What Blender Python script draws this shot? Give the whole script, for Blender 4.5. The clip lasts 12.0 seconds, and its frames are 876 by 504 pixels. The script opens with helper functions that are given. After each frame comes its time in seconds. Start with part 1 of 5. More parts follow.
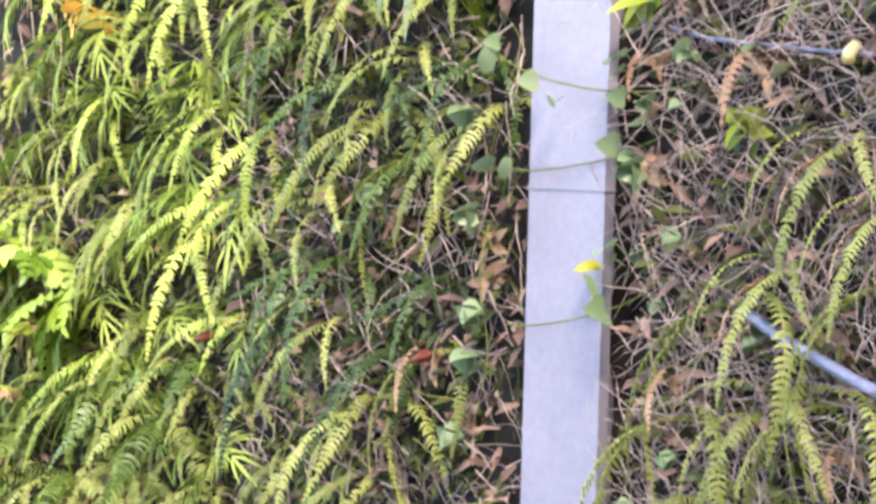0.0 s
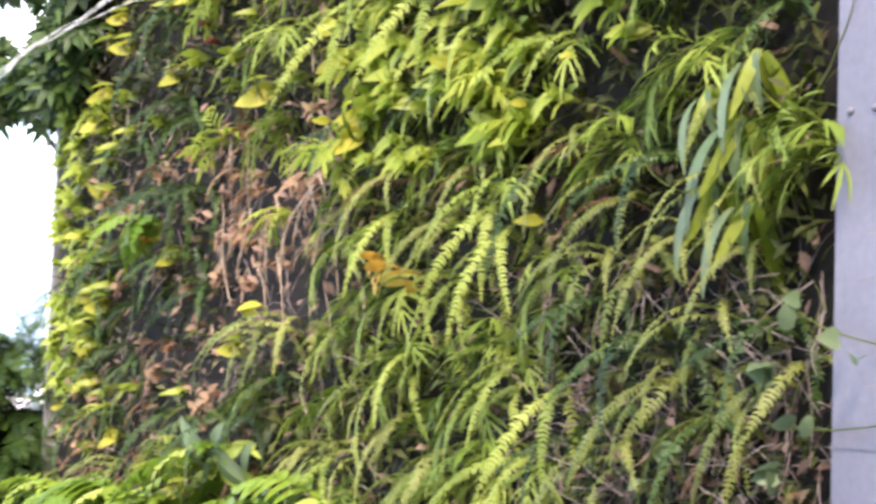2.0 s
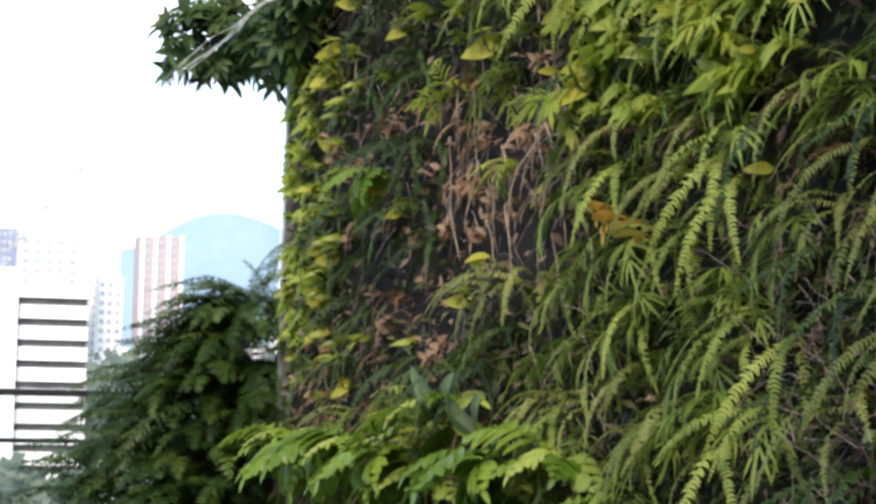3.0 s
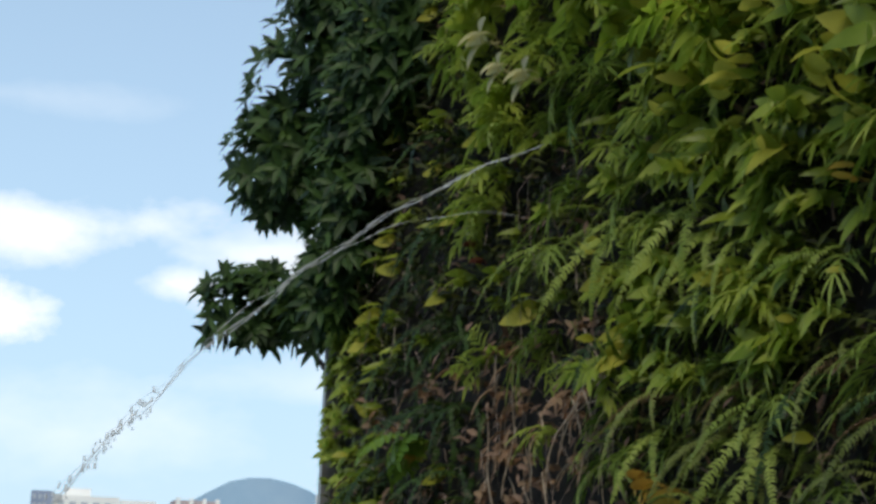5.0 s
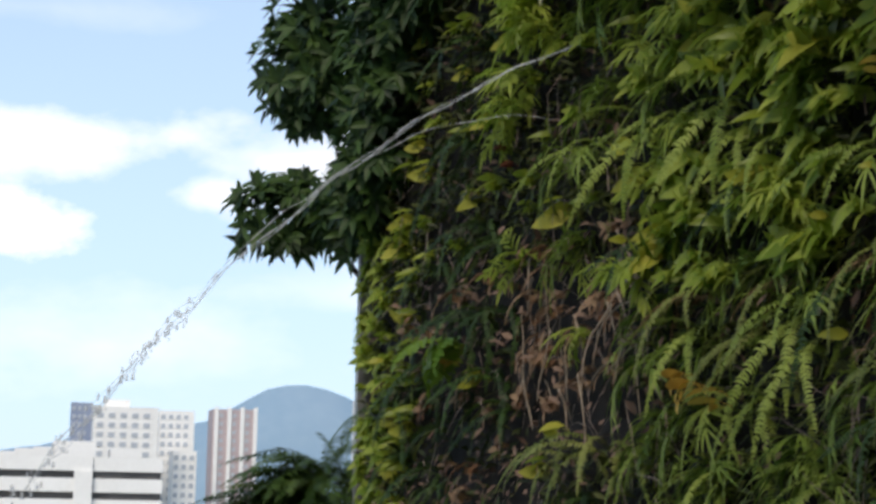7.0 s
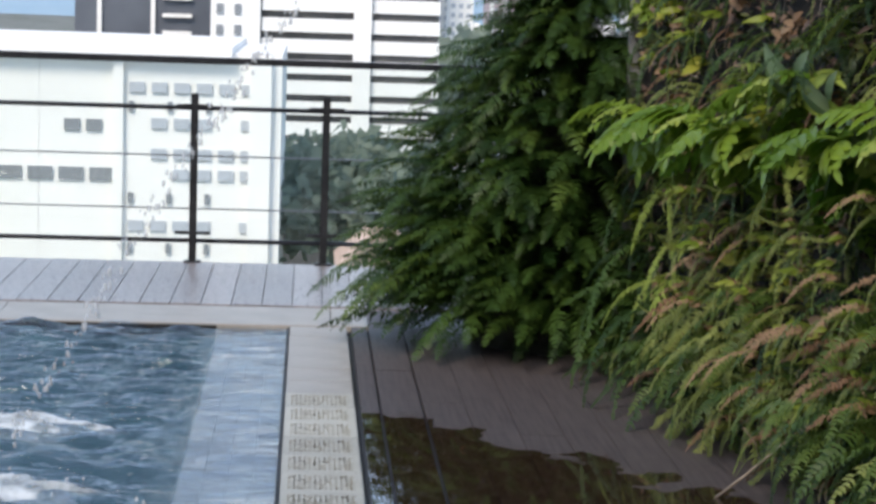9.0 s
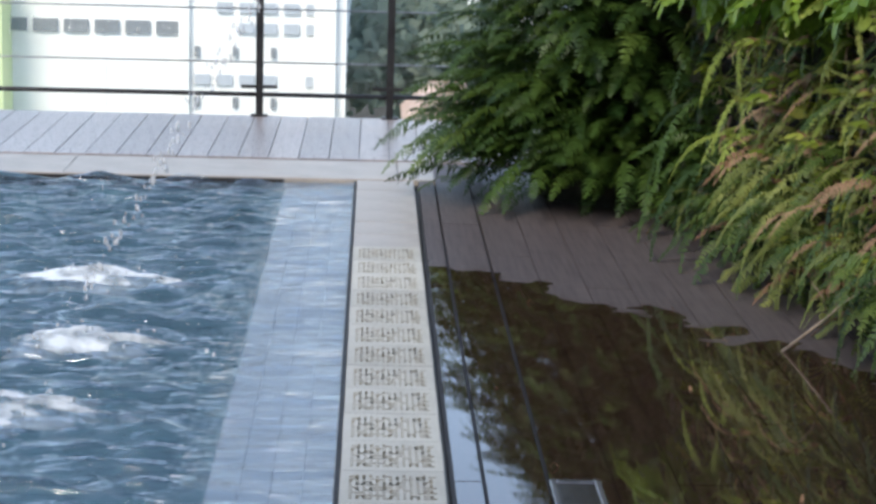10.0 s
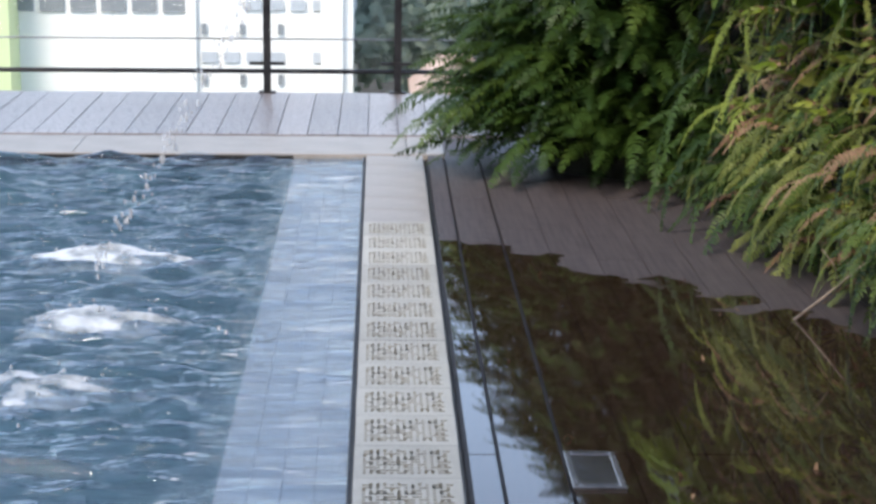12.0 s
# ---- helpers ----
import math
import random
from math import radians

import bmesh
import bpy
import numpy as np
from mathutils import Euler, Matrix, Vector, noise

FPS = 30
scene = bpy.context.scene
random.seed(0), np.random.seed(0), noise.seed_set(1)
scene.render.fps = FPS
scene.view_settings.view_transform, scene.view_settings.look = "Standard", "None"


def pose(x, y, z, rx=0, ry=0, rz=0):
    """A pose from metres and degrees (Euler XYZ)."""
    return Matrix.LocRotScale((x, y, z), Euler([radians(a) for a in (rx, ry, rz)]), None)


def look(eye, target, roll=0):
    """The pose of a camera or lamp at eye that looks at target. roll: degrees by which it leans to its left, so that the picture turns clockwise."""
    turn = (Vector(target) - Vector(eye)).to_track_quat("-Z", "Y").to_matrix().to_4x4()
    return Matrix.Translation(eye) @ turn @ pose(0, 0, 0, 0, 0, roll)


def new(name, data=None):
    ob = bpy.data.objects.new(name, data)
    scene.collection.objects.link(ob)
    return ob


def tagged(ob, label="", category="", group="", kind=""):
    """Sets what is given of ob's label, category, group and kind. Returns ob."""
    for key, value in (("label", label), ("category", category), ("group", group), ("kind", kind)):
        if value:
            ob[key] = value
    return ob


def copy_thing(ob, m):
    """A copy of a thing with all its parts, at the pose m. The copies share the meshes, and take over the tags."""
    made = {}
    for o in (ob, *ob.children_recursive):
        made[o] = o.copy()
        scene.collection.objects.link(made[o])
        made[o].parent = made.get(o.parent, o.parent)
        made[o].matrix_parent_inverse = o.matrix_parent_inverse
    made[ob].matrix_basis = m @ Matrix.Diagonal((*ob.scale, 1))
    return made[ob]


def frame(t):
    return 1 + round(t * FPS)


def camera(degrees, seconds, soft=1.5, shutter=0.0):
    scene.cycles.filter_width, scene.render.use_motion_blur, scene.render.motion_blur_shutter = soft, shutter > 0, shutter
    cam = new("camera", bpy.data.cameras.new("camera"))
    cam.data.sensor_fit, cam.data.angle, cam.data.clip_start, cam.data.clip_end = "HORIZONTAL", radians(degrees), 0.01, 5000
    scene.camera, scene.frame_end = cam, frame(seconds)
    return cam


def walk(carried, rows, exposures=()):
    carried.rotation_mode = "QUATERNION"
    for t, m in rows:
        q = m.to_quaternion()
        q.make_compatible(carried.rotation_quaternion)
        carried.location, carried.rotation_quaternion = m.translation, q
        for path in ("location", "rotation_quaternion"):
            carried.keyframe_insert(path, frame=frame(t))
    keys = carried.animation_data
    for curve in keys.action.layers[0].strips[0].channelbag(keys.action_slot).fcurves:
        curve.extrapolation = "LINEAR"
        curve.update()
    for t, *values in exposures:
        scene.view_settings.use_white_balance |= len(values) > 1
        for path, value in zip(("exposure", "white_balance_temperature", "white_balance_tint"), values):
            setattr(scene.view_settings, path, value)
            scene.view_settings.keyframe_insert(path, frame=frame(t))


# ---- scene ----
EYE = Vector((0.0, 0.0, 1.8))
cam = camera(26.0, 12.0, soft=3.1, shutter=0.2)
TURNS = (
    (0.0, -30.23, -3.44, 1.43), (0.5, -30.08, 0.45, 1.96), (1.0, -29.24, 3.31, 2.66), (1.5, -27.18, 4.35, 2.79),
    (2.0, -21.08, 4.04, 1.87), (2.5, -16.87, 2.92, 1.43), (2.7, -15.63, 2.14, 1.40), (4.3, -10.91, 6.22, 3.32),
    (4.5, -10.97, 7.12, 3.04), (5.0, -12.82, 10.31, 2.43), (5.5, -14.29, 11.31, 1.91), (6.0, -15.05, 11.26, 1.72),
    (6.5, -14.19, 9.63, 1.62), (7.0, -11.94, 7.41, 1.24), (7.5, -9.88, 3.25, 1.09), (7.7, -9.12, 0.92, 1.05),
    (9.3, -3.43, -9.35, 1.94), (9.5, -3.18, -10.52, 1.78), (10.0, -2.15, -12.22, 1.64), (10.5, -0.91, -13.25, 1.12),
    (11.0, -0.35, -13.45, 1.12), (11.5, -0.78, -13.35, 0.92), (12.0, -1.84, -13.01, 0.65),
)


def heading(yaw, pitch):
    a, b = radians(yaw), radians(pitch)
    return Vector((-math.sin(a) * math.cos(b), math.cos(a) * math.cos(b), math.sin(b)))


EXPOSURES = ((0.0, 2.6, 6800, 27), (1.0, 2.58, 6850, 27), (1.5, 2.42, 6850, 27), (2.0, 1.95, 6850, 26), (2.7, 1.15, 6750, 20), (4.3, -0.95, 6600, 12), (5.0, -0.6, 6400, 8),
             (5.5, 0.2, 6300, 3), (6.3, 0.35, 6300, 3), (7.0, -0.42, 6550, 14), (7.7, -1.05, 6650, 17), (9.3, 0.25, 6400, 16), (12.0, 0.42, 6450, 19))
walk(cam, [(t, look(EYE, EYE + heading(yaw, pitch), roll)) for t, yaw, pitch, roll in TURNS], EXPOSURES)

# ---- sky and sun ----
SUN_EL, SUN_AZ = 45.0, 207.0   # azimuth from +y towards +x
world = bpy.data.worlds.new("sky")
scene.world = world
world.use_nodes = True
wn, wl = world.node_tree.nodes, world.node_tree.links
wn.clear()
sky = wn.new("ShaderNodeTexSky")
sky.sky_type, sky.sun_disc = "NISHITA", False
sky.dust_density, sky.ozone_density = 0.4, 2.0
sky.sun_elevation, sky.sun_rotation = radians(SUN_EL), radians(SUN_AZ)
w_bg, w_out = wn.new("ShaderNodeBackground"), wn.new("ShaderNodeOutputWorld")
w_bg.inputs["Strength"].default_value = 0.176
w_co, w_map, w_no = wn.new("ShaderNodeTexCoord"), wn.new("ShaderNodeMapping"), wn.new("ShaderNodeTexNoise")
w_map.inputs["Scale"].default_value = (1.0, 1.0, 1.9)
w_map.inputs["Location"].default_value = (0.35, 0.0, 0.1)
w_no.inputs["Scale"].default_value, w_no.inputs["Detail"].default_value, w_no.inputs["Roughness"].default_value = 11.0, 8.0, 0.58
w_mix = wn.new("ShaderNodeMix")
w_mix.data_type = "RGBA"
w_mix.inputs["B"].default_value = (10.2, 10.2, 10.3, 1)
wl.new(w_co.outputs["Generated"], w_map.inputs["Vector"])
wl.new(w_map.outputs[0], w_no.inputs["Vector"])


def wmath(op, a, b, clamp=False):
    """A math node of the sky; a and b are sockets or numbers."""
    k = wn.new("ShaderNodeMath")
    k.operation, k.use_clamp = op, clamp
    for s, v in zip(k.inputs, (a, b)):
        if isinstance(v, (int, float)):
            s.default_value = v
        else:
            wl.new(v, s)
    return k.outputs[0]


w_dir = wn.new("ShaderNodeSeparateXYZ")
wl.new(w_co.outputs["Generated"], w_dir.inputs[0])
w_az = wmath("MULTIPLY", wmath("ARCTAN2", w_dir.outputs["X"], w_dir.outputs["Y"]), 57.29578)
w_el = wmath("MULTIPLY", wmath("ARCSINE", w_dir.outputs["Z"], 0.0), 57.29578)
w_rag = wmath("SUBTRACT", w_no.outputs["Fac"], 0.5)
# cumulus heaps and thin banks: bearing, height, half width, half height, edge softness, density
cover = 0.0
for az, el, rx, ry, soft_edge, dense in ((-0.5, 7.7, 2.5, 0.95, 0.55, 1.0), (-3.4, 7.2, 1.3, 0.6, 0.6, 0.9), (4.9, 8.9, 2.1, 0.95, 0.8, 0.85), (1.0, 10.4, 6.6, 1.15, 0.8, 0.75),
                                         (7.5, 9.9, 4.5, 1.1, 0.9, 0.7), (-6.0, 10.6, 6.0, 1.6, 0.9, 0.7), (0.0, 4.6, 9.0, 1.7, 1.3, 0.38), (10.0, 6.0, 6.0, 0.7, 1.0, 0.3),
                                         (-2.0, 14.2, 9.0, 0.5, 1.2, 0.18), (-24.0, 12.0, 9.0, 3.0, 0.7, 0.9), (30.0, 14.0, 10.0, 3.5, 0.8, 0.8), (5.0, 30.0, 22.0, 5.0, 1.2, 0.35)):
    u, v = wmath("DIVIDE", wmath("SUBTRACT", w_az, az), rx), wmath("DIVIDE", wmath("SUBTRACT", w_el, el), ry)
    d = wmath("SQRT", wmath("ADD", wmath("MULTIPLY", u, u), wmath("MULTIPLY", v, v)), 0.0)
    body = wmath("ADD", wmath("SUBTRACT", 1.0, d), wmath("MULTIPLY", w_rag, 3.4))
    k = wmath("MULTIPLY", wmath("DIVIDE", body, soft_edge, True), dense)
    cover = k if cover == 0.0 else wmath("MAXIMUM", cover, k)
wl.new(cover, w_mix.inputs["Factor"])
w_sep, w_haze, w_hmix = wn.new("ShaderNodeSeparateXYZ"), wn.new("ShaderNodeMapRange"), wn.new("ShaderNodeMix")
w_haze.inputs["From Min"].default_value, w_haze.inputs["From Max"].default_value = 0.0, 0.52
w_haze.inputs["To Min"].default_value, w_haze.inputs["To Max"].default_value = 0.85, 0.28
w_hmix.data_type = "RGBA"
w_hmix.inputs["B"].default_value = (5.4, 7.3, 9.2, 1)
wl.new(w_co.outputs["Generated"], w_sep.inputs[0])
wl.new(w_sep.outputs["Z"], w_haze.inputs["Value"])
wl.new(w_haze.outputs[0], w_hmix.inputs["Factor"])
wl.new(sky.outputs[0], w_hmix.inputs["A"])
wl.new(w_hmix.outputs["Result"], w_mix.inputs["A"])
wl.new(w_mix.outputs["Result"], w_bg.inputs["Color"])
wl.new(w_bg.outputs[0], w_out.inputs["Surface"])
sun = new("sun", bpy.data.lights.new("sun", "SUN"))
sun.data.energy, sun.data.angle, sun.data.color = 3.3, radians(22.0), (1.0, 0.91, 0.74)
sun.matrix_world = look((0, 0, 30), Vector((0, 0, 30)) - Vector((math.sin(radians(SUN_AZ)) * math.cos(radians(SUN_EL)), math.cos(radians(SUN_AZ)) * math.cos(radians(SUN_EL)), math.sin(radians(SUN_EL)))))


# ---- materials ----
def nodes_of(name):
    m = bpy.data.materials.new(name)
    m.use_nodes = True
    return m, m.node_tree.nodes, m.node_tree.links, m.node_tree.nodes["Principled BSDF"]


def surface(name, dark, light, rough=0.6, metal=0.0, scale=8.0, bump=0.2, fine=60.0, stretch=(1, 1, 1), rough2=None, each=0.0):
    """Two-scale mottled surface; each: how far single pieces differ."""
    m, n, l, b = nodes_of(name)
    co, mp = n.new("ShaderNodeTexCoord"), n.new("ShaderNodeMapping")
    mp.inputs["Scale"].default_value = stretch
    l.new(co.outputs["Object"], mp.inputs["Vector"])
    big, small = n.new("ShaderNodeTexNoise"), n.new("ShaderNodeTexNoise")
    big.inputs["Scale"].default_value, big.inputs["Detail"].default_value = scale, 5
    small.inputs["Scale"].default_value, small.inputs["Detail"].default_value = fine, 4
    for k in (big, small):
        l.new(mp.outputs[0], k.inputs["Vector"])
    mean = n.new("ShaderNodeMix")
    mean.inputs["Factor"].default_value = 0.4
    l.new(big.outputs["Fac"], mean.inputs["A"])
    l.new(small.outputs["Fac"], mean.inputs["B"])
    fac = mean.outputs["Result"]
    if each:
        info, add = n.new("ShaderNodeObjectInfo"), n.new("ShaderNodeMath")
        add.operation = "MULTIPLY_ADD"
        add.inputs[1].default_value = each
        l.new(info.outputs["Random"], add.inputs[0])
        sub = n.new("ShaderNodeMath")
        sub.operation = "SUBTRACT"
        sub.inputs[1].default_value = each / 2
        l.new(fac, sub.inputs[0])
        l.new(sub.outputs[0], add.inputs[2])
        fac = add.outputs[0]
    ramp = n.new("ShaderNodeValToRGB")
    ramp.color_ramp.elements[0].position, ramp.color_ramp.elements[1].position = 0.33, 0.67
    ramp.color_ramp.elements[0].color, ramp.color_ramp.elements[1].color = (*dark, 1), (*light, 1)
    l.new(fac, ramp.inputs["Fac"])
    l.new(ramp.outputs["Color"], b.inputs["Base Color"])
    b.inputs["Metallic"].default_value = metal
    rr = n.new("ShaderNodeMapRange")
    rr.inputs["To Min"].default_value, rr.inputs["To Max"].default_value = rough, rough if rough2 is None else rough2
    l.new(small.outputs["Fac"], rr.inputs["Value"])
    l.new(rr.outputs[0], b.inputs["Roughness"])
    bu = n.new("ShaderNodeBump")
    bu.inputs["Strength"].default_value, bu.inputs["Distance"].default_value = bump, 0.01
    l.new(mean.outputs["Result"], bu.inputs["Height"])
    l.new(bu.outputs[0], b.inputs["Normal"])
    return m


def leafy(name, one, two, rough=0.45, through_light=0.35, island=False, spot=None):
    """Leaf with a little light passing through; single leaves differ in colour."""
    m, n, l, b = nodes_of(name)
    if island:
        info = n.new("ShaderNodeNewGeometry").outputs["Random Per Island"]
    else:
        info = n.new("ShaderNodeObjectInfo").outputs["Random"]
    co, no = n.new("ShaderNodeTexCoord"), n.new("ShaderNodeTexNoise")
    no.inputs["Scale"].default_value, no.inputs["Detail"].default_value = 22, 4
    l.new(co.outputs["Object"], no.inputs["Vector"])
    mean = n.new("ShaderNodeMix")
    mean.inputs["Factor"].default_value = 0.45
    l.new(info, mean.inputs["A"])
    l.new(no.outputs["Fac"], mean.inputs["B"])
    ramp = n.new("ShaderNodeValToRGB")
    ramp.color_ramp.elements[0].position, ramp.color_ramp.elements[1].position = 0.2, 0.8
    ramp.color_ramp.elements[0].color, ramp.color_ramp.elements[1].color = (*one, 1), (*two, 1)
    if spot:
        e = ramp.color_ramp.elements.new(0.93)
        e.color = (*spot, 1)
    l.new(mean.outputs["Result"], ramp.inputs["Fac"])
    l.new(ramp.outputs["Color"], b.inputs["Base Color"])
    b.inputs["Roughness"].default_value = rough
    b.inputs["Specular IOR Level"].default_value = 0.3
    tr, mx, out = n.new("ShaderNodeBsdfTranslucent"), n.new("ShaderNodeMixShader"), n["Material Output"]
    l.new(ramp.outputs["Color"], tr.inputs["Color"])
    mx.inputs["Fac"].default_value = through_light
    l.new(b.outputs[0], mx.inputs[1])
    l.new(tr.outputs[0], mx.inputs[2])
    l.new(mx.outputs[0], out.inputs["Surface"])
    return m


def clear(name, tint, ior=1.33, rough=0.02, bump=0.0, scale=(6, 14, 6)):
    """Thin glass or water: it lets light pass straight and mirrors by Fresnel."""
    m, n, l, b = nodes_of(name)
    n.remove(b)
    tr, gl, fr, mx = n.new("ShaderNodeBsdfTransparent"), n.new("ShaderNodeBsdfGlossy"), n.new("ShaderNodeFresnel"), n.new("ShaderNodeMixShader")
    tr.inputs["Color"].default_value = (*tint, 1)
    gl.inputs["Roughness"].default_value = rough
    fr.inputs["IOR"].default_value = ior
    if bump:
        co, mp, no, bu = n.new("ShaderNodeTexCoord"), n.new("ShaderNodeMapping"), n.new("ShaderNodeTexNoise"), n.new("ShaderNodeBump")
        mp.inputs["Scale"].default_value = scale
        no.inputs["Scale"].default_value, no.inputs["Detail"].default_value = 1.0, 4
        bu.inputs["Strength"].default_value, bu.inputs["Distance"].default_value = bump, 0.03
        l.new(co.outputs["Object"], mp.inputs["Vector"])
        l.new(mp.outputs[0], no.inputs["Vector"])
        l.new(no.outputs["Fac"], bu.inputs["Height"])
        l.new(bu.outputs[0], gl.inputs["Normal"])
        l.new(bu.outputs[0], fr.inputs["Normal"])
    l.new(fr.outputs[0], mx.inputs["Fac"])
    l.new(tr.outputs[0], mx.inputs[1])
    l.new(gl.outputs[0], mx.inputs[2])
    l.new(mx.outputs[0], n["Material Output"].inputs["Surface"])
    return m


def wet_planks(name):
    """Brown decking, soaked and mirror-like on one side of a ragged edge, dull and dry on the other."""
    m, n, l, b = nodes_of(name)
    ge, sp = n.new("ShaderNodeNewGeometry"), n.new("ShaderNodeSeparateXYZ")
    l.new(ge.outputs["Position"], sp.inputs[0])
    no = n.new("ShaderNodeTexNoise")
    no.inputs["Scale"].default_value, no.inputs["Detail"].default_value = 6.5, 1.5
    l.new(ge.outputs["Position"], no.inputs["Vector"])
    a1, a2, a3 = (n.new("ShaderNodeMath") for _ in range(3))
    a1.operation = a2.operation = "MULTIPLY_ADD"
    a1.inputs[1].default_value = 1.05
    l.new(sp.outputs["X"], a1.inputs[0])
    l.new(sp.outputs["Y"], a1.inputs[2])
    a2.inputs[1].default_value = 0.8
    l.new(no.outputs["Fac"], a2.inputs[0])
    l.new(a1.outputs[0], a2.inputs[2])
    vo, a3.operation = n.new("ShaderNodeTexVoronoi"), "MULTIPLY_ADD"
    vo.inputs["Scale"].default_value = 5.0
    l.new(ge.outputs["Position"], vo.inputs["Vector"])
    l.new(vo.outputs["Distance"], a3.inputs[0])
    a3.inputs[1].default_value = 0.45
    l.new(a2.outputs[0], a3.inputs[2])
    dry = n.new("ShaderNodeMapRange")
    dry.inputs["From Min"].default_value, dry.inputs["From Max"].default_value = 8.98, 9.07
    l.new(a3.outputs[0], dry.inputs["Value"])
    co, mp, gr = n.new("ShaderNodeTexCoord"), n.new("ShaderNodeMapping"), n.new("ShaderNodeTexNoise")
    mp.inputs["Scale"].default_value = (60, 3, 60)
    gr.inputs["Scale"].default_value, gr.inputs["Detail"].default_value = 1.0, 5
    l.new(co.outputs["Object"], mp.inputs["Vector"])
    l.new(mp.outputs[0], gr.inputs["Vector"])
    c1, c2, mx = n.new("ShaderNodeValToRGB"), n.new("ShaderNodeValToRGB"), n.new("ShaderNodeMix")
    for c, lo, hi in ((c1, (0.020, 0.013, 0.009), (0.052, 0.034, 0.023)), (c2, (0.048, 0.040, 0.041), (0.092, 0.077, 0.077))):
        c.color_ramp.elements[0].position, c.color_ramp.elements[1].position = 0.3, 0.7
        c.color_ramp.elements[0].color, c.color_ramp.elements[1].color = (*lo, 1), (*hi, 1)
        l.new(gr.outputs["Fac"], c.inputs["Fac"])
    mx.data_type = "RGBA"
    l.new(dry.outputs[0], mx.inputs["Factor"])
    l.new(c1.outputs["Color"], mx.inputs["A"])
    l.new(c2.outputs["Color"], mx.inputs["B"])
    l.new(mx.outputs["Result"], b.inputs["Base Color"])
    ro = n.new("ShaderNodeMapRange")
    ro.inputs["To Min"].default_value, ro.inputs["To Max"].default_value = 0.035, 0.55
    l.new(dry.outputs[0], ro.inputs["Value"])
    l.new(ro.outputs[0], b.inputs["Roughness"])
    cl = n.new("ShaderNodeMapRange")
    cl.inputs["To Min"].default_value, cl.inputs["To Max"].default_value = 0.9, 0.0
    l.new(dry.outputs[0], cl.inputs["Value"])
    l.new(cl.outputs[0], b.inputs["Coat Weight"])
    b.inputs["Coat Roughness"].default_value = 0.02
    bu, st, wv = n.new("ShaderNodeBump"), n.new("ShaderNodeMapRange"), n.new("ShaderNodeTexNoise")
    st.inputs["To Min"].default_value, st.inputs["To Max"].default_value = 0.02, 0.35
    wv.inputs["Scale"].default_value = 9.0
    l.new(ge.outputs["Position"], wv.inputs["Vector"])
    l.new(dry.outputs[0], st.inputs["Value"])
    l.new(st.outputs[0], bu.inputs["Strength"])
    bu.inputs["Distance"].default_value = 0.008
    l.new(wv.outputs["Fac"], bu.inputs["Height"])
    l.new(bu.outputs[0], b.inputs["Normal"])
    return m


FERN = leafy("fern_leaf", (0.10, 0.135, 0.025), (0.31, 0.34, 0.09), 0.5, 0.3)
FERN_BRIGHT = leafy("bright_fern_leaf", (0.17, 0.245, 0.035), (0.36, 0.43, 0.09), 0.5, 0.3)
# FERN darkened, so shade low down and inside the bush sits in the colour
FERN_SHADE = leafy("shaded_fern_leaf", (0.010, 0.030, 0.006), (0.058, 0.108, 0.020), 0.45, 0.25)
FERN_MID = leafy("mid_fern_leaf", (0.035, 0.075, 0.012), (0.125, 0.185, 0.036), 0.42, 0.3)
NARROW = leafy("narrow_leaf", (0.080, 0.155, 0.016), (0.34, 0.43, 0.080), 0.42, 0.4)
BROAD = leafy("broad_leaf", (0.085, 0.145, 0.012), (0.36, 0.42, 0.05), 0.36, 0.5)
# brighter copy of LOBE; the light high on the wall put into its colour
LOBE_LIT = leafy("lit_lobed_leaf", (0.20, 0.31, 0.020), (0.50, 0.58, 0.08), 0.38, 0.6)
LOBE = leafy("lobed_frond_leaf", (0.075, 0.16, 0.014), (0.25, 0.36, 0.045), 0.35, 0.4)
LIME = leafy("lime_leaf", (0.20, 0.30, 0.028), (0.50, 0.56, 0.11), 0.36, 0.55)
YELLOW = leafy("yellow_leaf", (0.33, 0.34, 0.035), (0.56, 0.53, 0.09), 0.45, 0.5)
ORANGE = leafy("orange_leaf", (0.42, 0.24, 0.04), (0.58, 0.42, 0.07), 0.5, 0.35)
CREAM = leafy("cream_leaf", (0.60, 0.55, 0.25), (0.72, 0.68, 0.42), 0.5, 0.55)
RED = leafy("red_leaf", (0.10, 0.02, 0.015), (0.20, 0.06, 0.03), 0.45, 0.25)
HEART = leafy("heart_leaf", (0.10, 0.165, 0.075), (0.20, 0.27, 0.14), 0.4, 0.3)
TREE = leafy("tree_leaf", (0.010, 0.028, 0.010), (0.066, 0.125, 0.028), 0.5, 0.35, island=True)
MIXED = leafy("gap_shade_leaf", (0.008, 0.015, 0.003), (0.080, 0.094, 0.018), 0.5, 0.3, island=True, spot=(0.16, 0.10, 0.055))
DRY = leafy("dry_leaf", (0.055, 0.032, 0.024), (0.25, 0.165, 0.120), 0.75, 0.15, island=True)
DRY_ONE = leafy("dry_single_leaf", (0.17, 0.085, 0.045), (0.38, 0.25, 0.145), 0.75, 0.2)
STEM = surface("dry_stem", (0.11, 0.078, 0.070), (0.40, 0.315, 0.265), 0.8, scale=5, fine=40)
BARK = surface("bark", (0.035, 0.026, 0.020), (0.10, 0.08, 0.06), 0.85, scale=12, bump=0.6)
ROOT = surface("pale_root", (0.18, 0.13, 0.09), (0.46, 0.37, 0.28), 0.75, scale=9)
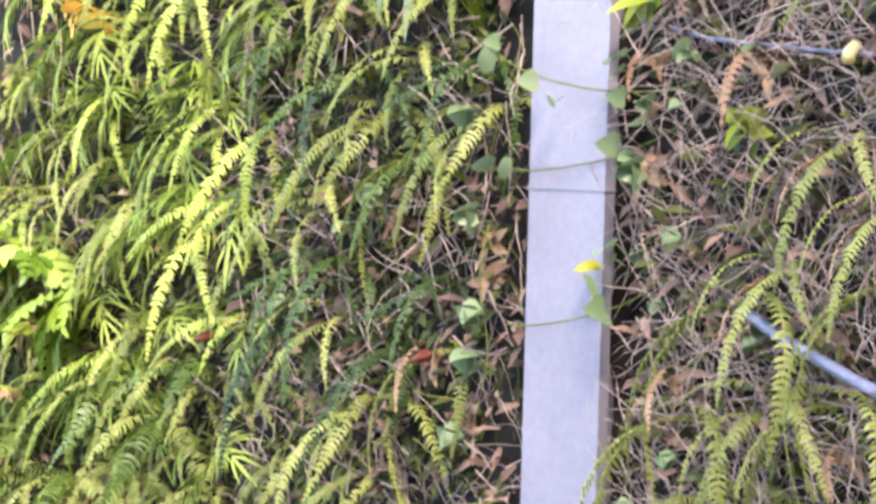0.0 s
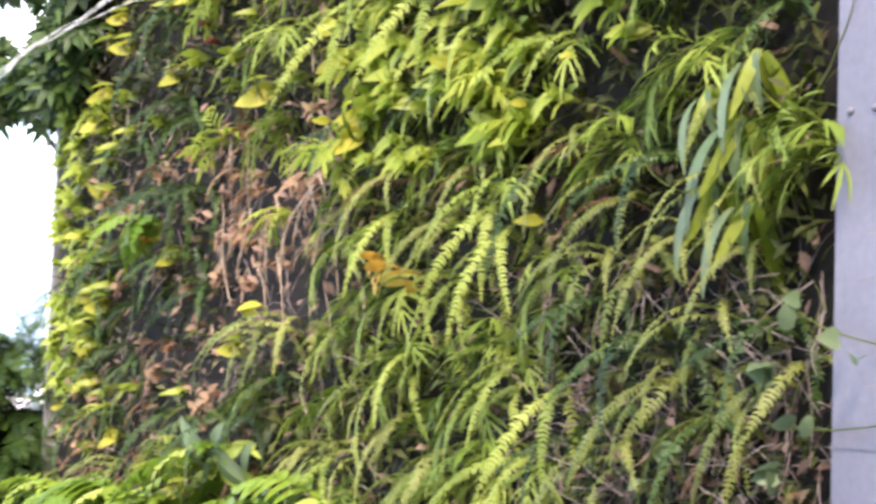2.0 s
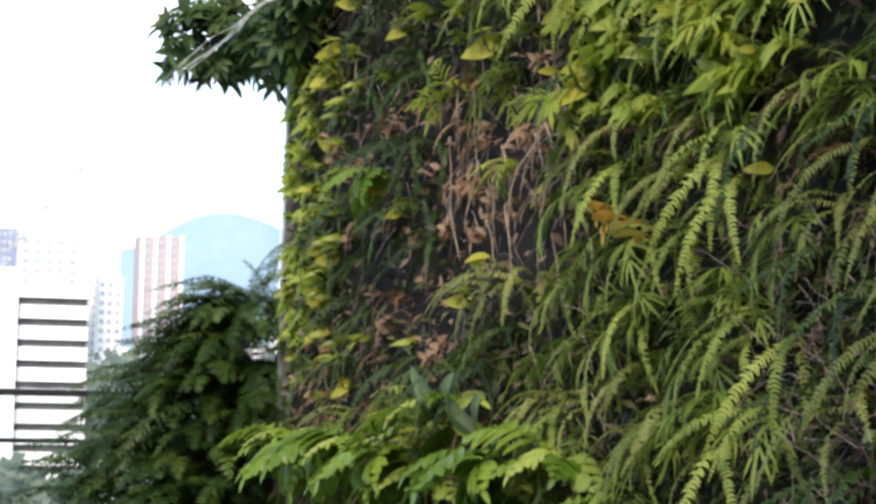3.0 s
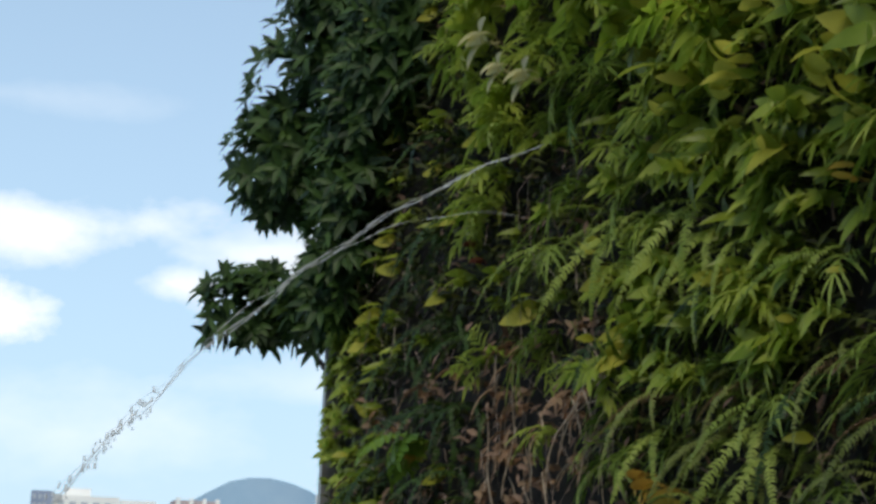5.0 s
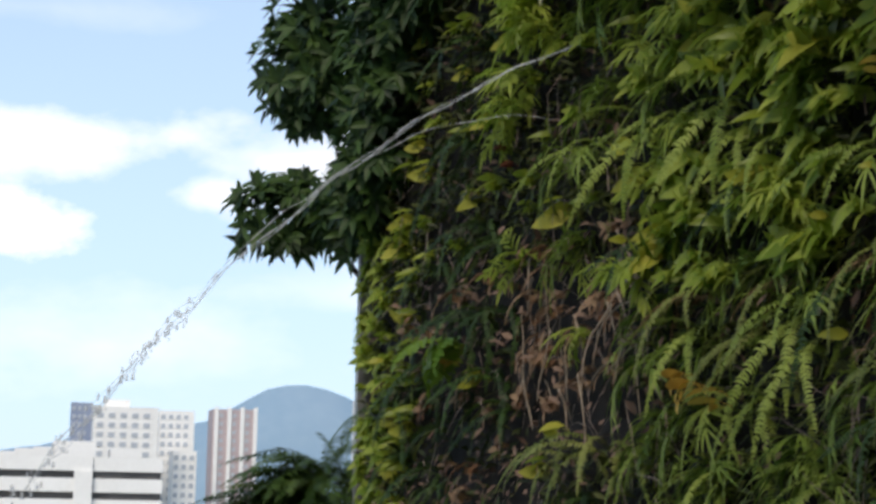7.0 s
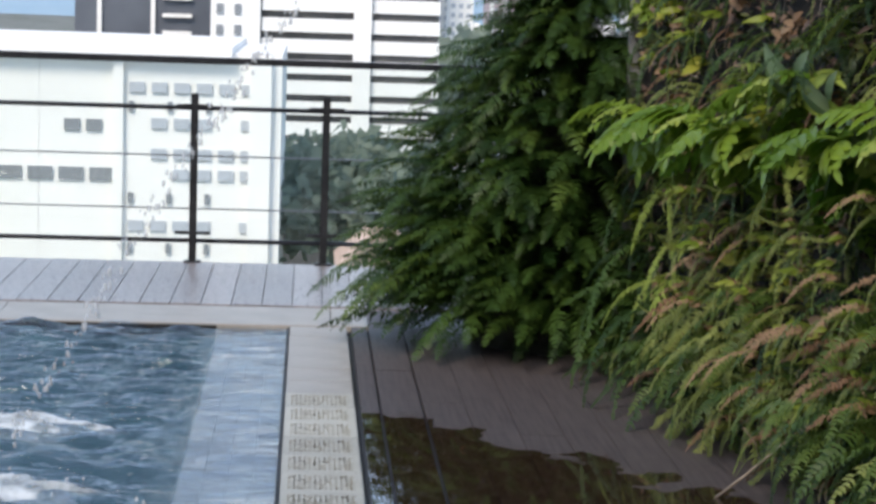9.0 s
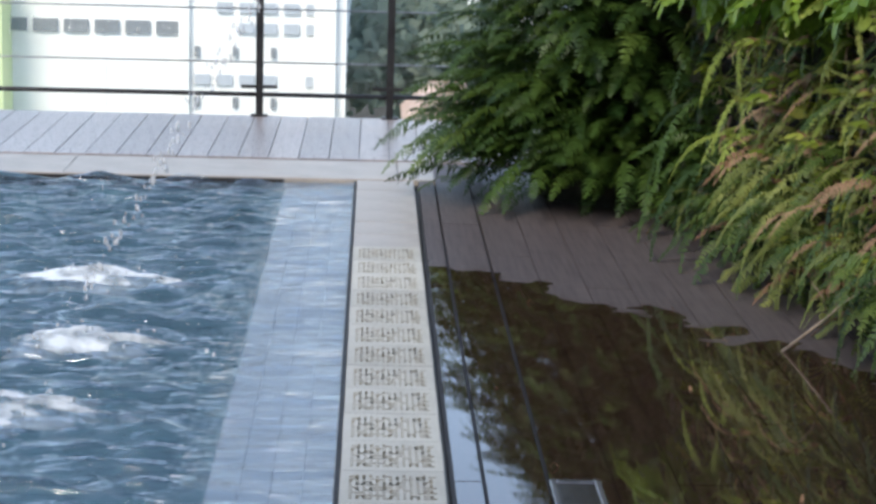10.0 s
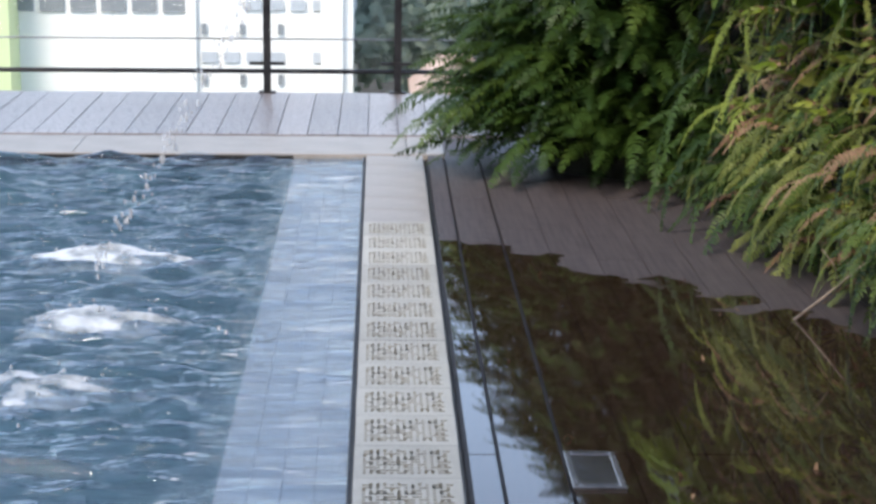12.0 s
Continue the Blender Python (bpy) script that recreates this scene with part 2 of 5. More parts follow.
# black felt, its colour lowered further to hold the shade between leaves
FELT = surface("black_felt", (0.004, 0.0035, 0.003), (0.016, 0.013, 0.011), 0.95, scale=14, bump=0.7, fine=140)
BUSH_CORE = surface("root_mass", (0.008, 0.009, 0.005), (0.030, 0.028, 0.016), 0.95, scale=18, bump=0.9)
STEEL = surface("grey_paint", (0.135, 0.13, 0.158), (0.20, 0.192, 0.225), 0.42, scale=3.0, bump=0.06, fine=45, rough2=0.6)
TRIM = surface("edge_steel", (0.22, 0.22, 0.22), (0.38, 0.38, 0.38), 0.4, 0.4, scale=6, bump=0.05)
RAIL = surface("dark_rail_metal", (0.018, 0.018, 0.020), (0.05, 0.05, 0.052), 0.4, 0.6, scale=12, bump=0.05)
CABLE = surface("steel_cable", (0.25, 0.25, 0.25), (0.4, 0.4, 0.4), 0.3, 0.8, scale=30, bump=0.0)
GRATE = surface("grate_plastic", (0.35, 0.345, 0.305), (0.47, 0.465, 0.415), 0.45, scale=6, bump=0.08, fine=70, each=0.35)
CHANNEL = surface("wet_channel", (0.07, 0.065, 0.055), (0.15, 0.14, 0.12), 0.4)
GAP = surface("dark_channel", (0.006, 0.006, 0.007), (0.018, 0.017, 0.016), 0.6)
WETWOOD = wet_planks("wet_deck_wood")
FARWOOD = surface("grey_deck_wood", (0.19, 0.175, 0.180), (0.31, 0.29, 0.295), 0.13, scale=3, bump=0.2, fine=26, stretch=(9, 0.8, 1), rough2=0.5, each=0.25)
COPING = surface("coping_stone", (0.26, 0.245, 0.225), (0.37, 0.35, 0.325), 0.4, scale=5, bump=0.12)
TILE = surface("pale_pool_tile", (0.76, 0.84, 0.91), (0.85, 0.91, 0.95), 0.2, scale=7, bump=0.03, each=0.2)
GROUT = surface("tile_grout", (0.58, 0.66, 0.75), (0.66, 0.74, 0.82), 0.7)
BASIN = surface("blue_basin_tile", (0.085, 0.22, 0.285), (0.17, 0.36, 0.44), 0.3, scale=4, bump=0.02)
WATER = clear("pool_water", (0.90, 0.96, 0.99), 1.9, 0.02, 0.4, (11, 52, 11))
# the film over the ledge lies calmer than the open pool
_n, _l = WATER.node_tree.nodes, WATER.node_tree.links
_c, _s, _r = _n.new("ShaderNodeTexCoord"), _n.new("ShaderNodeSeparateXYZ"), _n.new("ShaderNodeMapRange")
_r.inputs["From Min"].default_value, _r.inputs["From Max"].default_value = -0.55, -0.42
_r.inputs["To Min"].default_value, _r.inputs["To Max"].default_value = 0.65, 0.34
_l.new(_c.outputs["Object"], _s.inputs[0])
_l.new(_s.outputs["X"], _r.inputs["Value"])
_l.new(_r.outputs[0], _n["Bump"].inputs["Strength"])
# part of the light is bent on its way down, so that edges under water waver
_f, _x = _n.new("ShaderNodeBsdfRefraction"), _n.new("ShaderNodeMixShader")
_f.inputs["IOR"].default_value, _f.inputs["Color"].default_value = 1.33, (0.90, 0.96, 0.99, 1)
_x.inputs["Fac"].default_value = 0.22
_l.new(_n["Bump"].outputs[0], _f.inputs["Normal"])
_l.new(_n["Transparent BSDF"].outputs[0], _x.inputs[1])
_l.new(_f.outputs[0], _x.inputs[2])
_l.new(_x.outputs[0], _n["Mix Shader"].inputs[1])
JET, _n, _l, _b = nodes_of("aerated_jet_water")
_b.inputs["Base Color"].default_value, _b.inputs["Roughness"].default_value = (0.80, 0.84, 0.88, 1), 0.15
_t, _m = _n.new("ShaderNodeBsdfTransparent"), _n.new("ShaderNodeMixShader")
_m.inputs["Fac"].default_value = 0.42
_l.new(_t.outputs[0], _m.inputs[1])
_l.new(_b.outputs[0], _m.inputs[2])
_l.new(_m.outputs[0], _n["Material Output"].inputs["Surface"])
FOAM = surface("white_foam", (0.64, 0.71, 0.77), (0.78, 0.83, 0.87), 0.5, scale=9, bump=0.05, fine=40)
_n, _l = FOAM.node_tree.nodes, FOAM.node_tree.links
_c, _o, _r = _n.new("ShaderNodeTexCoord"), _n.new("ShaderNodeTexNoise"), _n.new("ShaderNodeMapRange")
_o.inputs["Scale"].default_value, _o.inputs["Detail"].default_value = 8.0, 3
_r.inputs["From Min"].default_value, _r.inputs["From Max"].default_value = 0.32, 0.58
_r.inputs["To Min"].default_value, _r.inputs["To Max"].default_value = 0.06, 0.9
_t, _m = _n.new("ShaderNodeBsdfTransparent"), _n.new("ShaderNodeMixShader")
_l.new(_c.outputs["Object"], _o.inputs["Vector"])
_l.new(_o.outputs["Fac"], _r.inputs["Value"])
_l.new(_r.outputs[0], _m.inputs["Fac"])
_l.new(_t.outputs[0], _m.inputs[1])
_l.new(_n["Principled BSDF"].outputs[0], _m.inputs[2])
_l.new(_m.outputs[0], _n["Material Output"].inputs["Surface"])
GLASS = clear("guard_glass", (0.96, 0.985, 0.975), 1.5, 0.01)
HOSE = surface("blue_grey_hose", (0.07, 0.08, 0.12), (0.18, 0.20, 0.28), 0.35, scale=20, bump=0.05)
WHITE = surface("white_render", (0.80, 0.775, 0.73), (0.90, 0.875, 0.83), 0.7, scale=0.15, bump=0.0, fine=1.5)
SHADE = surface("deck_shade", (0.05, 0.05, 0.05), (0.11, 0.105, 0.10), 0.7, scale=0.3, bump=0.0)
# both window colours are paled: haze over the city painted into the glass
PALEWIN = surface("haze_paled_window", (0.40, 0.42, 0.45), (0.52, 0.54, 0.57), 0.3, scale=0.4, bump=0.0)
WINDOW = surface("window_glass", (0.20, 0.21, 0.22), (0.30, 0.31, 0.32), 0.15, scale=0.4, bump=0.0)
PINK = surface("pink_render", (0.42, 0.33, 0.33), (0.52, 0.42, 0.41), 0.7, scale=0.1, bump=0.0)
GREYT = surface("dark_tower", (0.06, 0.065, 0.08), (0.13, 0.14, 0.16), 0.4, scale=0.1, bump=0.0)
GREENB = surface("lime_render", (0.58, 0.66, 0.36), (0.66, 0.74, 0.42), 0.7, scale=0.2, bump=0.0)
TERRA = surface("orange_roof", (0.52, 0.36, 0.29), (0.62, 0.45, 0.38), 0.7, scale=0.6, bump=0.0)
# ridge painted pale blue: distance haze is put into its colour
HILL = surface("haze_blue_hill", (0.22, 0.33, 0.43), (0.27, 0.37, 0.46), 0.95, scale=0.006, bump=0.0, fine=0.03)
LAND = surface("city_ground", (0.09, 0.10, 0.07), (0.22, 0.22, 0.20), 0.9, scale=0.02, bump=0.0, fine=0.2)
# tree green paled to grey, so the city haze sits in the colour
HAZE_WOODS = leafy("far_woods", (0.16, 0.20, 0.16), (0.30, 0.34, 0.26), 0.7, 0.45, island=True)


# ---- geometry helpers ----
class Geo:
    """Gathers vertices and faces for one mesh."""

    def __init__(self):
        self.v, self.f = [], []

    def add(self, vs, fs):
        k = len(self.v)
        self.v += [tuple(p) for p in vs]
        self.f += [tuple(i + k for i in q) for q in fs]

    def box(self, x0, y0, z0, x1, y1, z1, e=0.0):
        """A box; e bevels its upper edges."""
        if e <= 0:
            self.add([(x, y, z) for x in (x0, x1) for y in (y0, y1) for z in (z0, z1)],
                     [(0, 1, 3, 2), (4, 6, 7, 5), (0, 4, 5, 1), (2, 3, 7, 6), (0, 2, 6, 4), (1, 5, 7, 3)])
            return
        lo = [(x0, y0, z0), (x1, y0, z0), (x1, y1, z0), (x0, y1, z0)]
        mid = [(x, y, z1 - e) for x, y, _ in lo]
        hi = [(x0 + e, y0 + e, z1), (x1 - e, y0 + e, z1), (x1 - e, y1 - e, z1), (x0 + e, y1 - e, z1)]
        fs = [(3, 2, 1, 0), (8, 9, 10, 11)]
        for i in range(4):
            j = (i + 1) % 4
            fs += [(i, j, 4 + j, 4 + i), (4 + i, 4 + j, 8 + j, 8 + i)]
        self.add(lo + mid + hi, fs)

    def tube(self, pts, r0, r1=None, sides=5, radii=None):
        r1 = r0 if r1 is None else r1
        pts = [Vector(p) for p in pts]
        vs, fs = [], []
        for i, p in enumerate(pts):
            d = (pts[min(i + 1, len(pts) - 1)] - pts[max(i - 1, 0)]).normalized()
            a = d.cross(Vector((0.31, 0.2, 0.93))).normalized()
            c = d.cross(a)
            r = radii[i] if radii else r0 + (r1 - r0) * i / (len(pts) - 1)
            vs += [p + (a * math.cos(k * math.tau / sides) + c * math.sin(k * math.tau / sides)) * r for k in range(sides)]
        for i in range(len(pts) - 1):
            for k in range(sides):
                j = (k + 1) % sides
                fs.append((i * sides + k, i * sides + j, (i + 1) * sides + j, (i + 1) * sides + k))
        fs += [tuple(range(sides - 1, -1, -1)), tuple((len(pts) - 1) * sides + k for k in range(sides))]
        self.add(vs, fs)

    def blade(self, start, way, face, length, width, droop=0.6, steps=4, shape="lance", fold=0.25):
        """A leaf blade with a midrib fold, bending down along its length."""
        p, d = Vector(start), Vector(way).normalized()
        vs, h = [], length / steps
        for i in range(steps + 1):
            t = i / steps
            if shape == "lance":
                w = math.sin(math.pi * min(1, 0.12 + 0.88 * t)) ** 0.8
            elif shape == "strap":
                w = min(1, 0.35 + 2.2 * t) * (1 - t ** 4) ** 0.7
            elif shape == "heart":
                w = (0.75, 1.0, 0.86, 0.5, 0.0)[min(4, round(t * 4))]
            else:
                w = math.sin(math.pi * t ** 0.72) ** 0.85 if 0 < t < 1 else 0.0
            side = d.cross(Vector(face))
            side = side.normalized() if side.length > 1e-4 else Vector((1, 0, 0))
            up = side.cross(d).normalized()
            hw = max(width * 0.5 * w, 0.0006)
            vs += [p - side * hw + up * hw * fold, p, p + side * hw + up * hw * fold]
            p = p + d * h
            d = (d + Vector((0, 0, -droop / steps))).normalized()
        fs = []
        for i in range(steps):
            a = 3 * i
            fs += [(a, a + 1, a + 4, a + 3), (a + 1, a + 2, a + 5, a + 4)]
        self.add(vs, fs)

    def mesh(self, name, mat, smooth=False):
        me = bpy.data.meshes.new(name)
        me.from_pydata(self.v, [], self.f)
        me.materials.append(mat)
        if smooth:
            me.polygons.foreach_set("use_smooth", [True] * len(me.polygons))
        me.update()
        return me


def thing(name, label, category, group="", kind="", data=None):
    return tagged(new(name, data), label, category, group, kind)


def part(name, data, parent, m=None, label=""):
    ob = new(name, data)
    ob.parent = parent
    if m is not None:
        ob.matrix_basis = m
    return tagged(ob, label) if label else ob


def boxes_mesh(name, mat, *boxes, e=0.0):
    g = Geo()
    for q in boxes:
        g.box(*q, e=e)
    return g.mesh(name, mat)


# the green wall's own frame: x along it from its far end, y into it, z up
WALL = Matrix(((0.1581, 0.9874, 0, 1.62), (-0.9874, 0.1581, 0, 9.3), (0, 0, 1, 0), (0, 0, 0, 1)))


def on_wall(s, out, z, tilt=0.0, scale=1.0, turn=0.0):
    """Pose of a plant that grows out of the wall; tilt swings it in the wall's plane."""
    return WALL @ Matrix.Translation((s, -out, z)) @ pose(0, 0, 0, 0, tilt, turn) @ Matrix.Scale(scale, 4)


# ---- roof terrace ----
slab = Geo()
slab.box(-9.0, -6.0, -1.6, 6.0, 12.9, -1.35)
thing("floor", "concrete roof slab below pool and deck", "floor", kind="structure", data=slab.mesh("floor", surface("concrete", (0.2, 0.2, 0.19), (0.32, 0.31, 0.3), 0.8)))
sub = Geo()
sub.box(0.25, -6.0, -1.35, 6.0, 10.08, -0.03)
sub.box(-9.0, 10.1, -1.35, 6.0, 12.37, -0.03)
sub.box(-9.0, -6.0, -1.35, 0.25, 0.6, -0.03)
thing("deck_base", "dark base under the terrace decking", "floor", kind="structure", data=sub.mesh("deck_base", GAP))

# pool
basin = Geo()
basin.box(-8.0, 0.6, -1.35, -0.46, 10.1, -1.15)
basin.box(-0.47, 0.6, -1.15, -0.455, 10.1, -0.10)
basin.box(-8.0, 10.085, -1.15, -0.46, 10.1, -0.02)
thing("pool_basin", "blue tiled pool basin under the water", "pool", kind="structure", data=basin.mesh("pool_basin", BASIN))
# added strip, painted near black for the dark slit at the far waterline
thing("waterline_trim", "added dark strip for the slit along the pool's far edge", "trim", kind="structure",
      data=boxes_mesh("waterline_trim", GAP, (-8.0, 10.066, -0.06, -0.46, 10.082, 0.001)))
ledge = thing("pool_ledge", "pale tiled shallow ledge along the pool edge", "pool ledge", kind="structure",
              data=boxes_mesh("pool_ledge", GROUT, (-0.455, 0.6, -1.15, -0.085, 10.09, -0.060)))
tile_me = boxes_mesh("tile", TILE, (0.0012, 0.0012, 0.0, 0.0908, 0.0908, 0.010), e=0.001)
y = 10.0
while y > 3.4:
    for i in range(4):
        part("tile", tile_me, ledge, pose(-0.453 + i * 0.092, y, -0.060))
    y -= 0.092

g = Geo()
nx, ny = 150, 520
xs = [-8.0 + 7.55 * (i / nx) ** 0.62 for i in range(nx + 1)]
xs += [-0.36, -0.27, -0.18, -0.085]
ys = [0.65 + 9.43 * j / ny for j in range(ny + 1)]
LANDINGS = ((-1.09, 7.72), (-1.03, 6.69), (-1.10, 5.86))
vs = []
for yy in ys:
    for xx in xs:
        calm = min(1.0, max(0.26, (-0.40 - xx) / 0.25))
        bend = 0.9 * noise.noise((xx * 1.6, yy * 1.6, 8))
        zz = 0.012 * noise.noise((xx * 1.5, yy * 4.2, 0.3)) + 0.075 * max(0.0, noise.noise((xx * 2.6, yy * 13.0 + bend, 3.3)) - 0.05) ** 1.4 + 0.045 * max(0.0, noise.noise((xx * 5.5, yy * 27.0 + bend, 5.1)) - 0.05) ** 1.3
        for lx, ly in LANDINGS:
            d = math.hypot(xx - lx, yy - ly)
            zz += 0.005 * math.exp(-d * 0.9) * math.sin(d * 40.0 + 2.5 * noise.noise((xx * 2.5, yy * 2.5, lx)))
        vs.append((xx, yy, zz * calm - 0.012))
w = len(xs)
g.add(vs, [(j * w + i, j * w + i + 1, (j + 1) * w + i + 1, (j + 1) * w + i) for j in range(ny) for i in range(w - 1)])
thing("water", "rippled blue pool water with bubbling inlets", "water", kind="structure", data=g.mesh("water", WATER, True))

# overflow grate: panels in a row
grate = thing("overflow_grate", "cream slotted plastic overflow grate beside the pool", "drain grate", kind="structure",
              data=boxes_mesh("overflow_grate", CHANNEL, (-0.068, 0.6, -0.35, 0.234, 10.08, -0.016), (-0.085, 0.6, -0.35, 0.25, 10.08, -0.05)))
g = Geo()
L, Wd, cols, rows_n = 0.280, 0.302, 13, 9
cx = [0.0, 0.026] + [0.026 + (Wd - 0.052) * (k + 1) / (2 * cols) for k in range(2 * cols)] + [Wd]
cy = [0.0, 0.036] + [0.036 + (L - 0.072) * (k + 1) / (2 * rows_n) for k in range(2 * rows_n)] + [L]
rng = random.Random(5)
for i in range(len(cx) - 1):
    for j in range(len(cy) - 1):
        hole = 0 < i < len(cx) - 2 and 0 < j < len(cy) - 2 and ((i % 2 == 1 and j % 2 == 1) or (i % 2 == 0 and j % 2 == 1 and rng.random() < 0.45) or (i % 2 == 1 and j % 2 == 0 and rng.random() < 0.3))
        a, b2, c, d = (cx[i], cy[j]), (cx[i + 1], cy[j]), (cx[i + 1], cy[j + 1]), (cx[i], cy[j + 1])
        if hole:
            for p, q in ((a, b2), (b2, c), (c, d), (d, a)):
                g.add([(*p, 0), (*q, 0), (*q, -0.012), (*p, -0.012)], [(0, 1, 2, 3)])
        else:
            g.add([(*a, 0), (*b2, 0), (*c, 0), (*d, 0)], [(0, 1, 2, 3)])
panel_me = g.mesh("grate_panel", GRATE)
cover_me = boxes_mesh("cover_slab", COPING, (0.0, 0.0, -0.012, Wd, L, 0.0), e=0.002)
y = 9.80
while y > 0.7:
    # solid stone covers at the far end, slotted panels before them
    part("cover_slab" if y > 8.35 else "grate_panel", cover_me if y > 8.35 else panel_me, grate, pose(-0.068 + rng.uniform(-.001, .001), y, 0.002 + rng.uniform(-.001, .001)))
    y -= 0.283
# solid dark strip stands in for the gap between grate and water
part("grate_edge", boxes_mesh("grate_edge", GAP, (-0.084, 0.7, -0.30, -0.071, 10.08, -0.004)), grate, label="thin dark strip for the gap at the water")

# coping and far deck
coping = thing("pool_coping", "pale stone coping at the pool's far end", "coping", kind="structure", data=boxes_mesh("pool_coping", GAP, (-9.0, 10.09, -0.4, 0.26, 10.68, -0.026)))
x = -8.85
cop_me = boxes_mesh("coping_slab", COPING, (0.001, 0, -0.05, 1.799, 0.575, 0.0), e=0.004)
while x < -0.1:
    part("coping_slab", cop_me, coping, pose(x, 10.10, 0.006))
    x += 1.80
part("corner_slab", boxes_mesh("corner_slab", COPING, (0.154, 10.10, -0.05, 0.352, 10.675, 0.006), e=0.006), coping)
far_deck = thing("far_deck", "weathered grey timber deck before the railing", "deck", kind="structure", data=boxes_mesh("far_deck", GAP, (-9.0, 10.69, -0.03, 3.4, 12.36, -0.02)))
far_me = boxes_mesh("plank", FARWOOD, (0.002, 0, -0.02, 0.171, 1.65, 0.012), e=0.003)
for i in range(52):
    part("plank", far_me, far_deck, pose(-5.6 + i * 0.173, 10.70, 0.0 + rng.uniform(-.001, .001)))

# wet deck beside the grate
deck = thing("deck", "brown timber pool deck, soaked with puddles", "deck", kind="structure", data=boxes_mesh("deck_bed", GAP, (0.25, -4.0, -0.03, 4.2, 10.685, -0.023)))
edges = [0.262, 0.352] + [0.352 + 0.187 * (k + 1) for k in range(14)]
plank_len = 2.45
wide_me = {}
for k in range(len(edges) - 1):
    wd = round(edges[k + 1] - edges[k] - (0.012 if k < 2 else 0.0032), 4)
    if wd not in wide_me:
        wide_me[wd] = boxes_mesh("plank", WETWOOD, (0, 0, -0.022, wd, plank_len - 0.004, 0.0))
    y = 5.20 + (0, 1.3, 0.6, 1.9)[k % 4] - 4 * plank_len
    while y < 10.6:
        o = part("plank", wide_me[wd], deck, pose(edges[k], y, rng.uniform(-.0008, .0008), rng.uniform(-.03, .03), rng.uniform(-.1, .1)))
        if y + plank_len > 10.68:
            o.scale.y = (10.68 - y) / plank_len
        y += plank_len

# green wall body, its felt and the far edge trim
wall = thing("wall_east", "tall planted green wall on black felt", "wall", kind="structure")
part("wall_core", boxes_mesh("wall_core", surface("wall_concrete", (.2, .2, .2), (.3, .3, .29), .8), (0.02, 0.03, -1.3, 13.0, 0.35, 7.5)), wall, WALL)
g = Geo()
ns, nz = 130, 75
vs = []
for j in range(nz + 1):
    for i in range(ns + 1):
        s, z = 0.03 + 12.9 * i / ns, 7.5 * j / nz
        bulge = 0.025 * noise.noise((s * 3, z * 3, 1.0)) + 0.02 * abs(math.sin(z * math.pi / 0.30))
        vs.append((s, 0.015 - max(0, bulge), z))
g.add(vs, [(j * (ns + 1) + i, j * (ns + 1) + i + 1, (j + 1) * (ns + 1) + i + 1, (j + 1) * (ns + 1) + i) for j in range(nz) for i in range(ns)])
part("felt", g.mesh("felt", FELT), wall, WALL, "black planting felt with sagging pockets")
part("edge_trim", boxes_mesh("edge_trim", TRIM, (-0.02, -0.055, -0.02, 0.02, 0.36, 7.5)), wall, WALL, "thin grey steel edge trim")

# steel column in the green wall
column = thing("column", "grey painted steel column in front of the planted wall", "column", data=None)
g = Geo()
g.box(5.665, -0.13, 0.0, 5.915, -0.100, 7.4)
g.box(5.76, -0.095, 0.0, 5.82, 0.01, 7.4)
part("flange", g.mesh("flange", STEEL), column, WALL)
g = Geo()
for z in (0.06, 1.69, 4.6):
    g.box(5.662, -0.133, z, 5.918, -0.098, z + 0.006)
part("joint_strip", g.mesh("joint_strip", STEEL), column, WALL)

for s_ in (5.71, 5.79, 5.87):
    g = Geo()
    g.tube([(s_, -0.1295, 2.45), (s_, -0.134, 2.45), (s_, -0.137, 2.45)], 0.010, 0.008, 8)
    part("bolt", g.mesh("bolt", STEEL, True), column, WALL)

# unseen wall behind the camera: closes the terrace, raised to shade the low planting
back = surface("terrace_render", (0.42, 0.41, 0.39), (0.55, 0.54, 0.52), 0.8, scale=1.2)
thing("wall_south", "unseen tall wall behind the camera, shading the low planting", "wall", kind="structure", data=boxes_mesh("wall_south", back, (-26.0, -6.4, -1.6, 9.0, -5.9, 12.0)))

# ---- railing and glass guard ----
railing = thing("railing", "dark metal railing with posts and steel cables", "railing")
g = Geo()
g.box(-0.024, -0.012, 0.0, 0.024, 0.012, 1.10, e=0.004)
g.box(-0.055, -0.03, 0.0, 0.055, 0.03, 0.012)
post_me = g.mesh("post", RAIL)
br_me = boxes_mesh("bracket", RAIL, (-0.115, -0.020, -0.011, 0.115, -0.013, 0.011))
posts_x = (-8.9, -6.8, -4.7, -2.62, -0.73, 0.12, 2.2)
for x in posts_x:
    p = part("post", post_me, railing, pose(x, 12.33, 0.012))
    for z in (1.02, 0.195):
        part("bracket", br_me, p, pose(0, 0, z))
for z, r, mat, nm in ((1.02, 0.015, RAIL, "rail"), (0.155, 0.015, RAIL, "rail"), (0.71, 0.0055, CABLE, "cable"), (0.365, 0.0055, CABLE, "cable")):
    g = Geo()
    g.tube([(-9.0, 12.345, z), (-3.0, 12.345, z - 0.004), (3.3, 12.345, z)], r, sides=8)
    part(nm, g.mesh(nm, mat, True), railing)
guard = thing("glass_guard", "clear glass guard with a dark handrail", "glass guard")
for i in range(7):
    part("pane", boxes_mesh("pane", GLASS, (-9.0 + i * 1.8, 12.895, -0.4, -7.204 + i * 1.8, 12.907, 1.28)), guard)
part("handrail", boxes_mesh("handrail", RAIL, (-9.1, 12.87, 1.28, 3.6, 12.93, 1.325), e=0.008), guard)
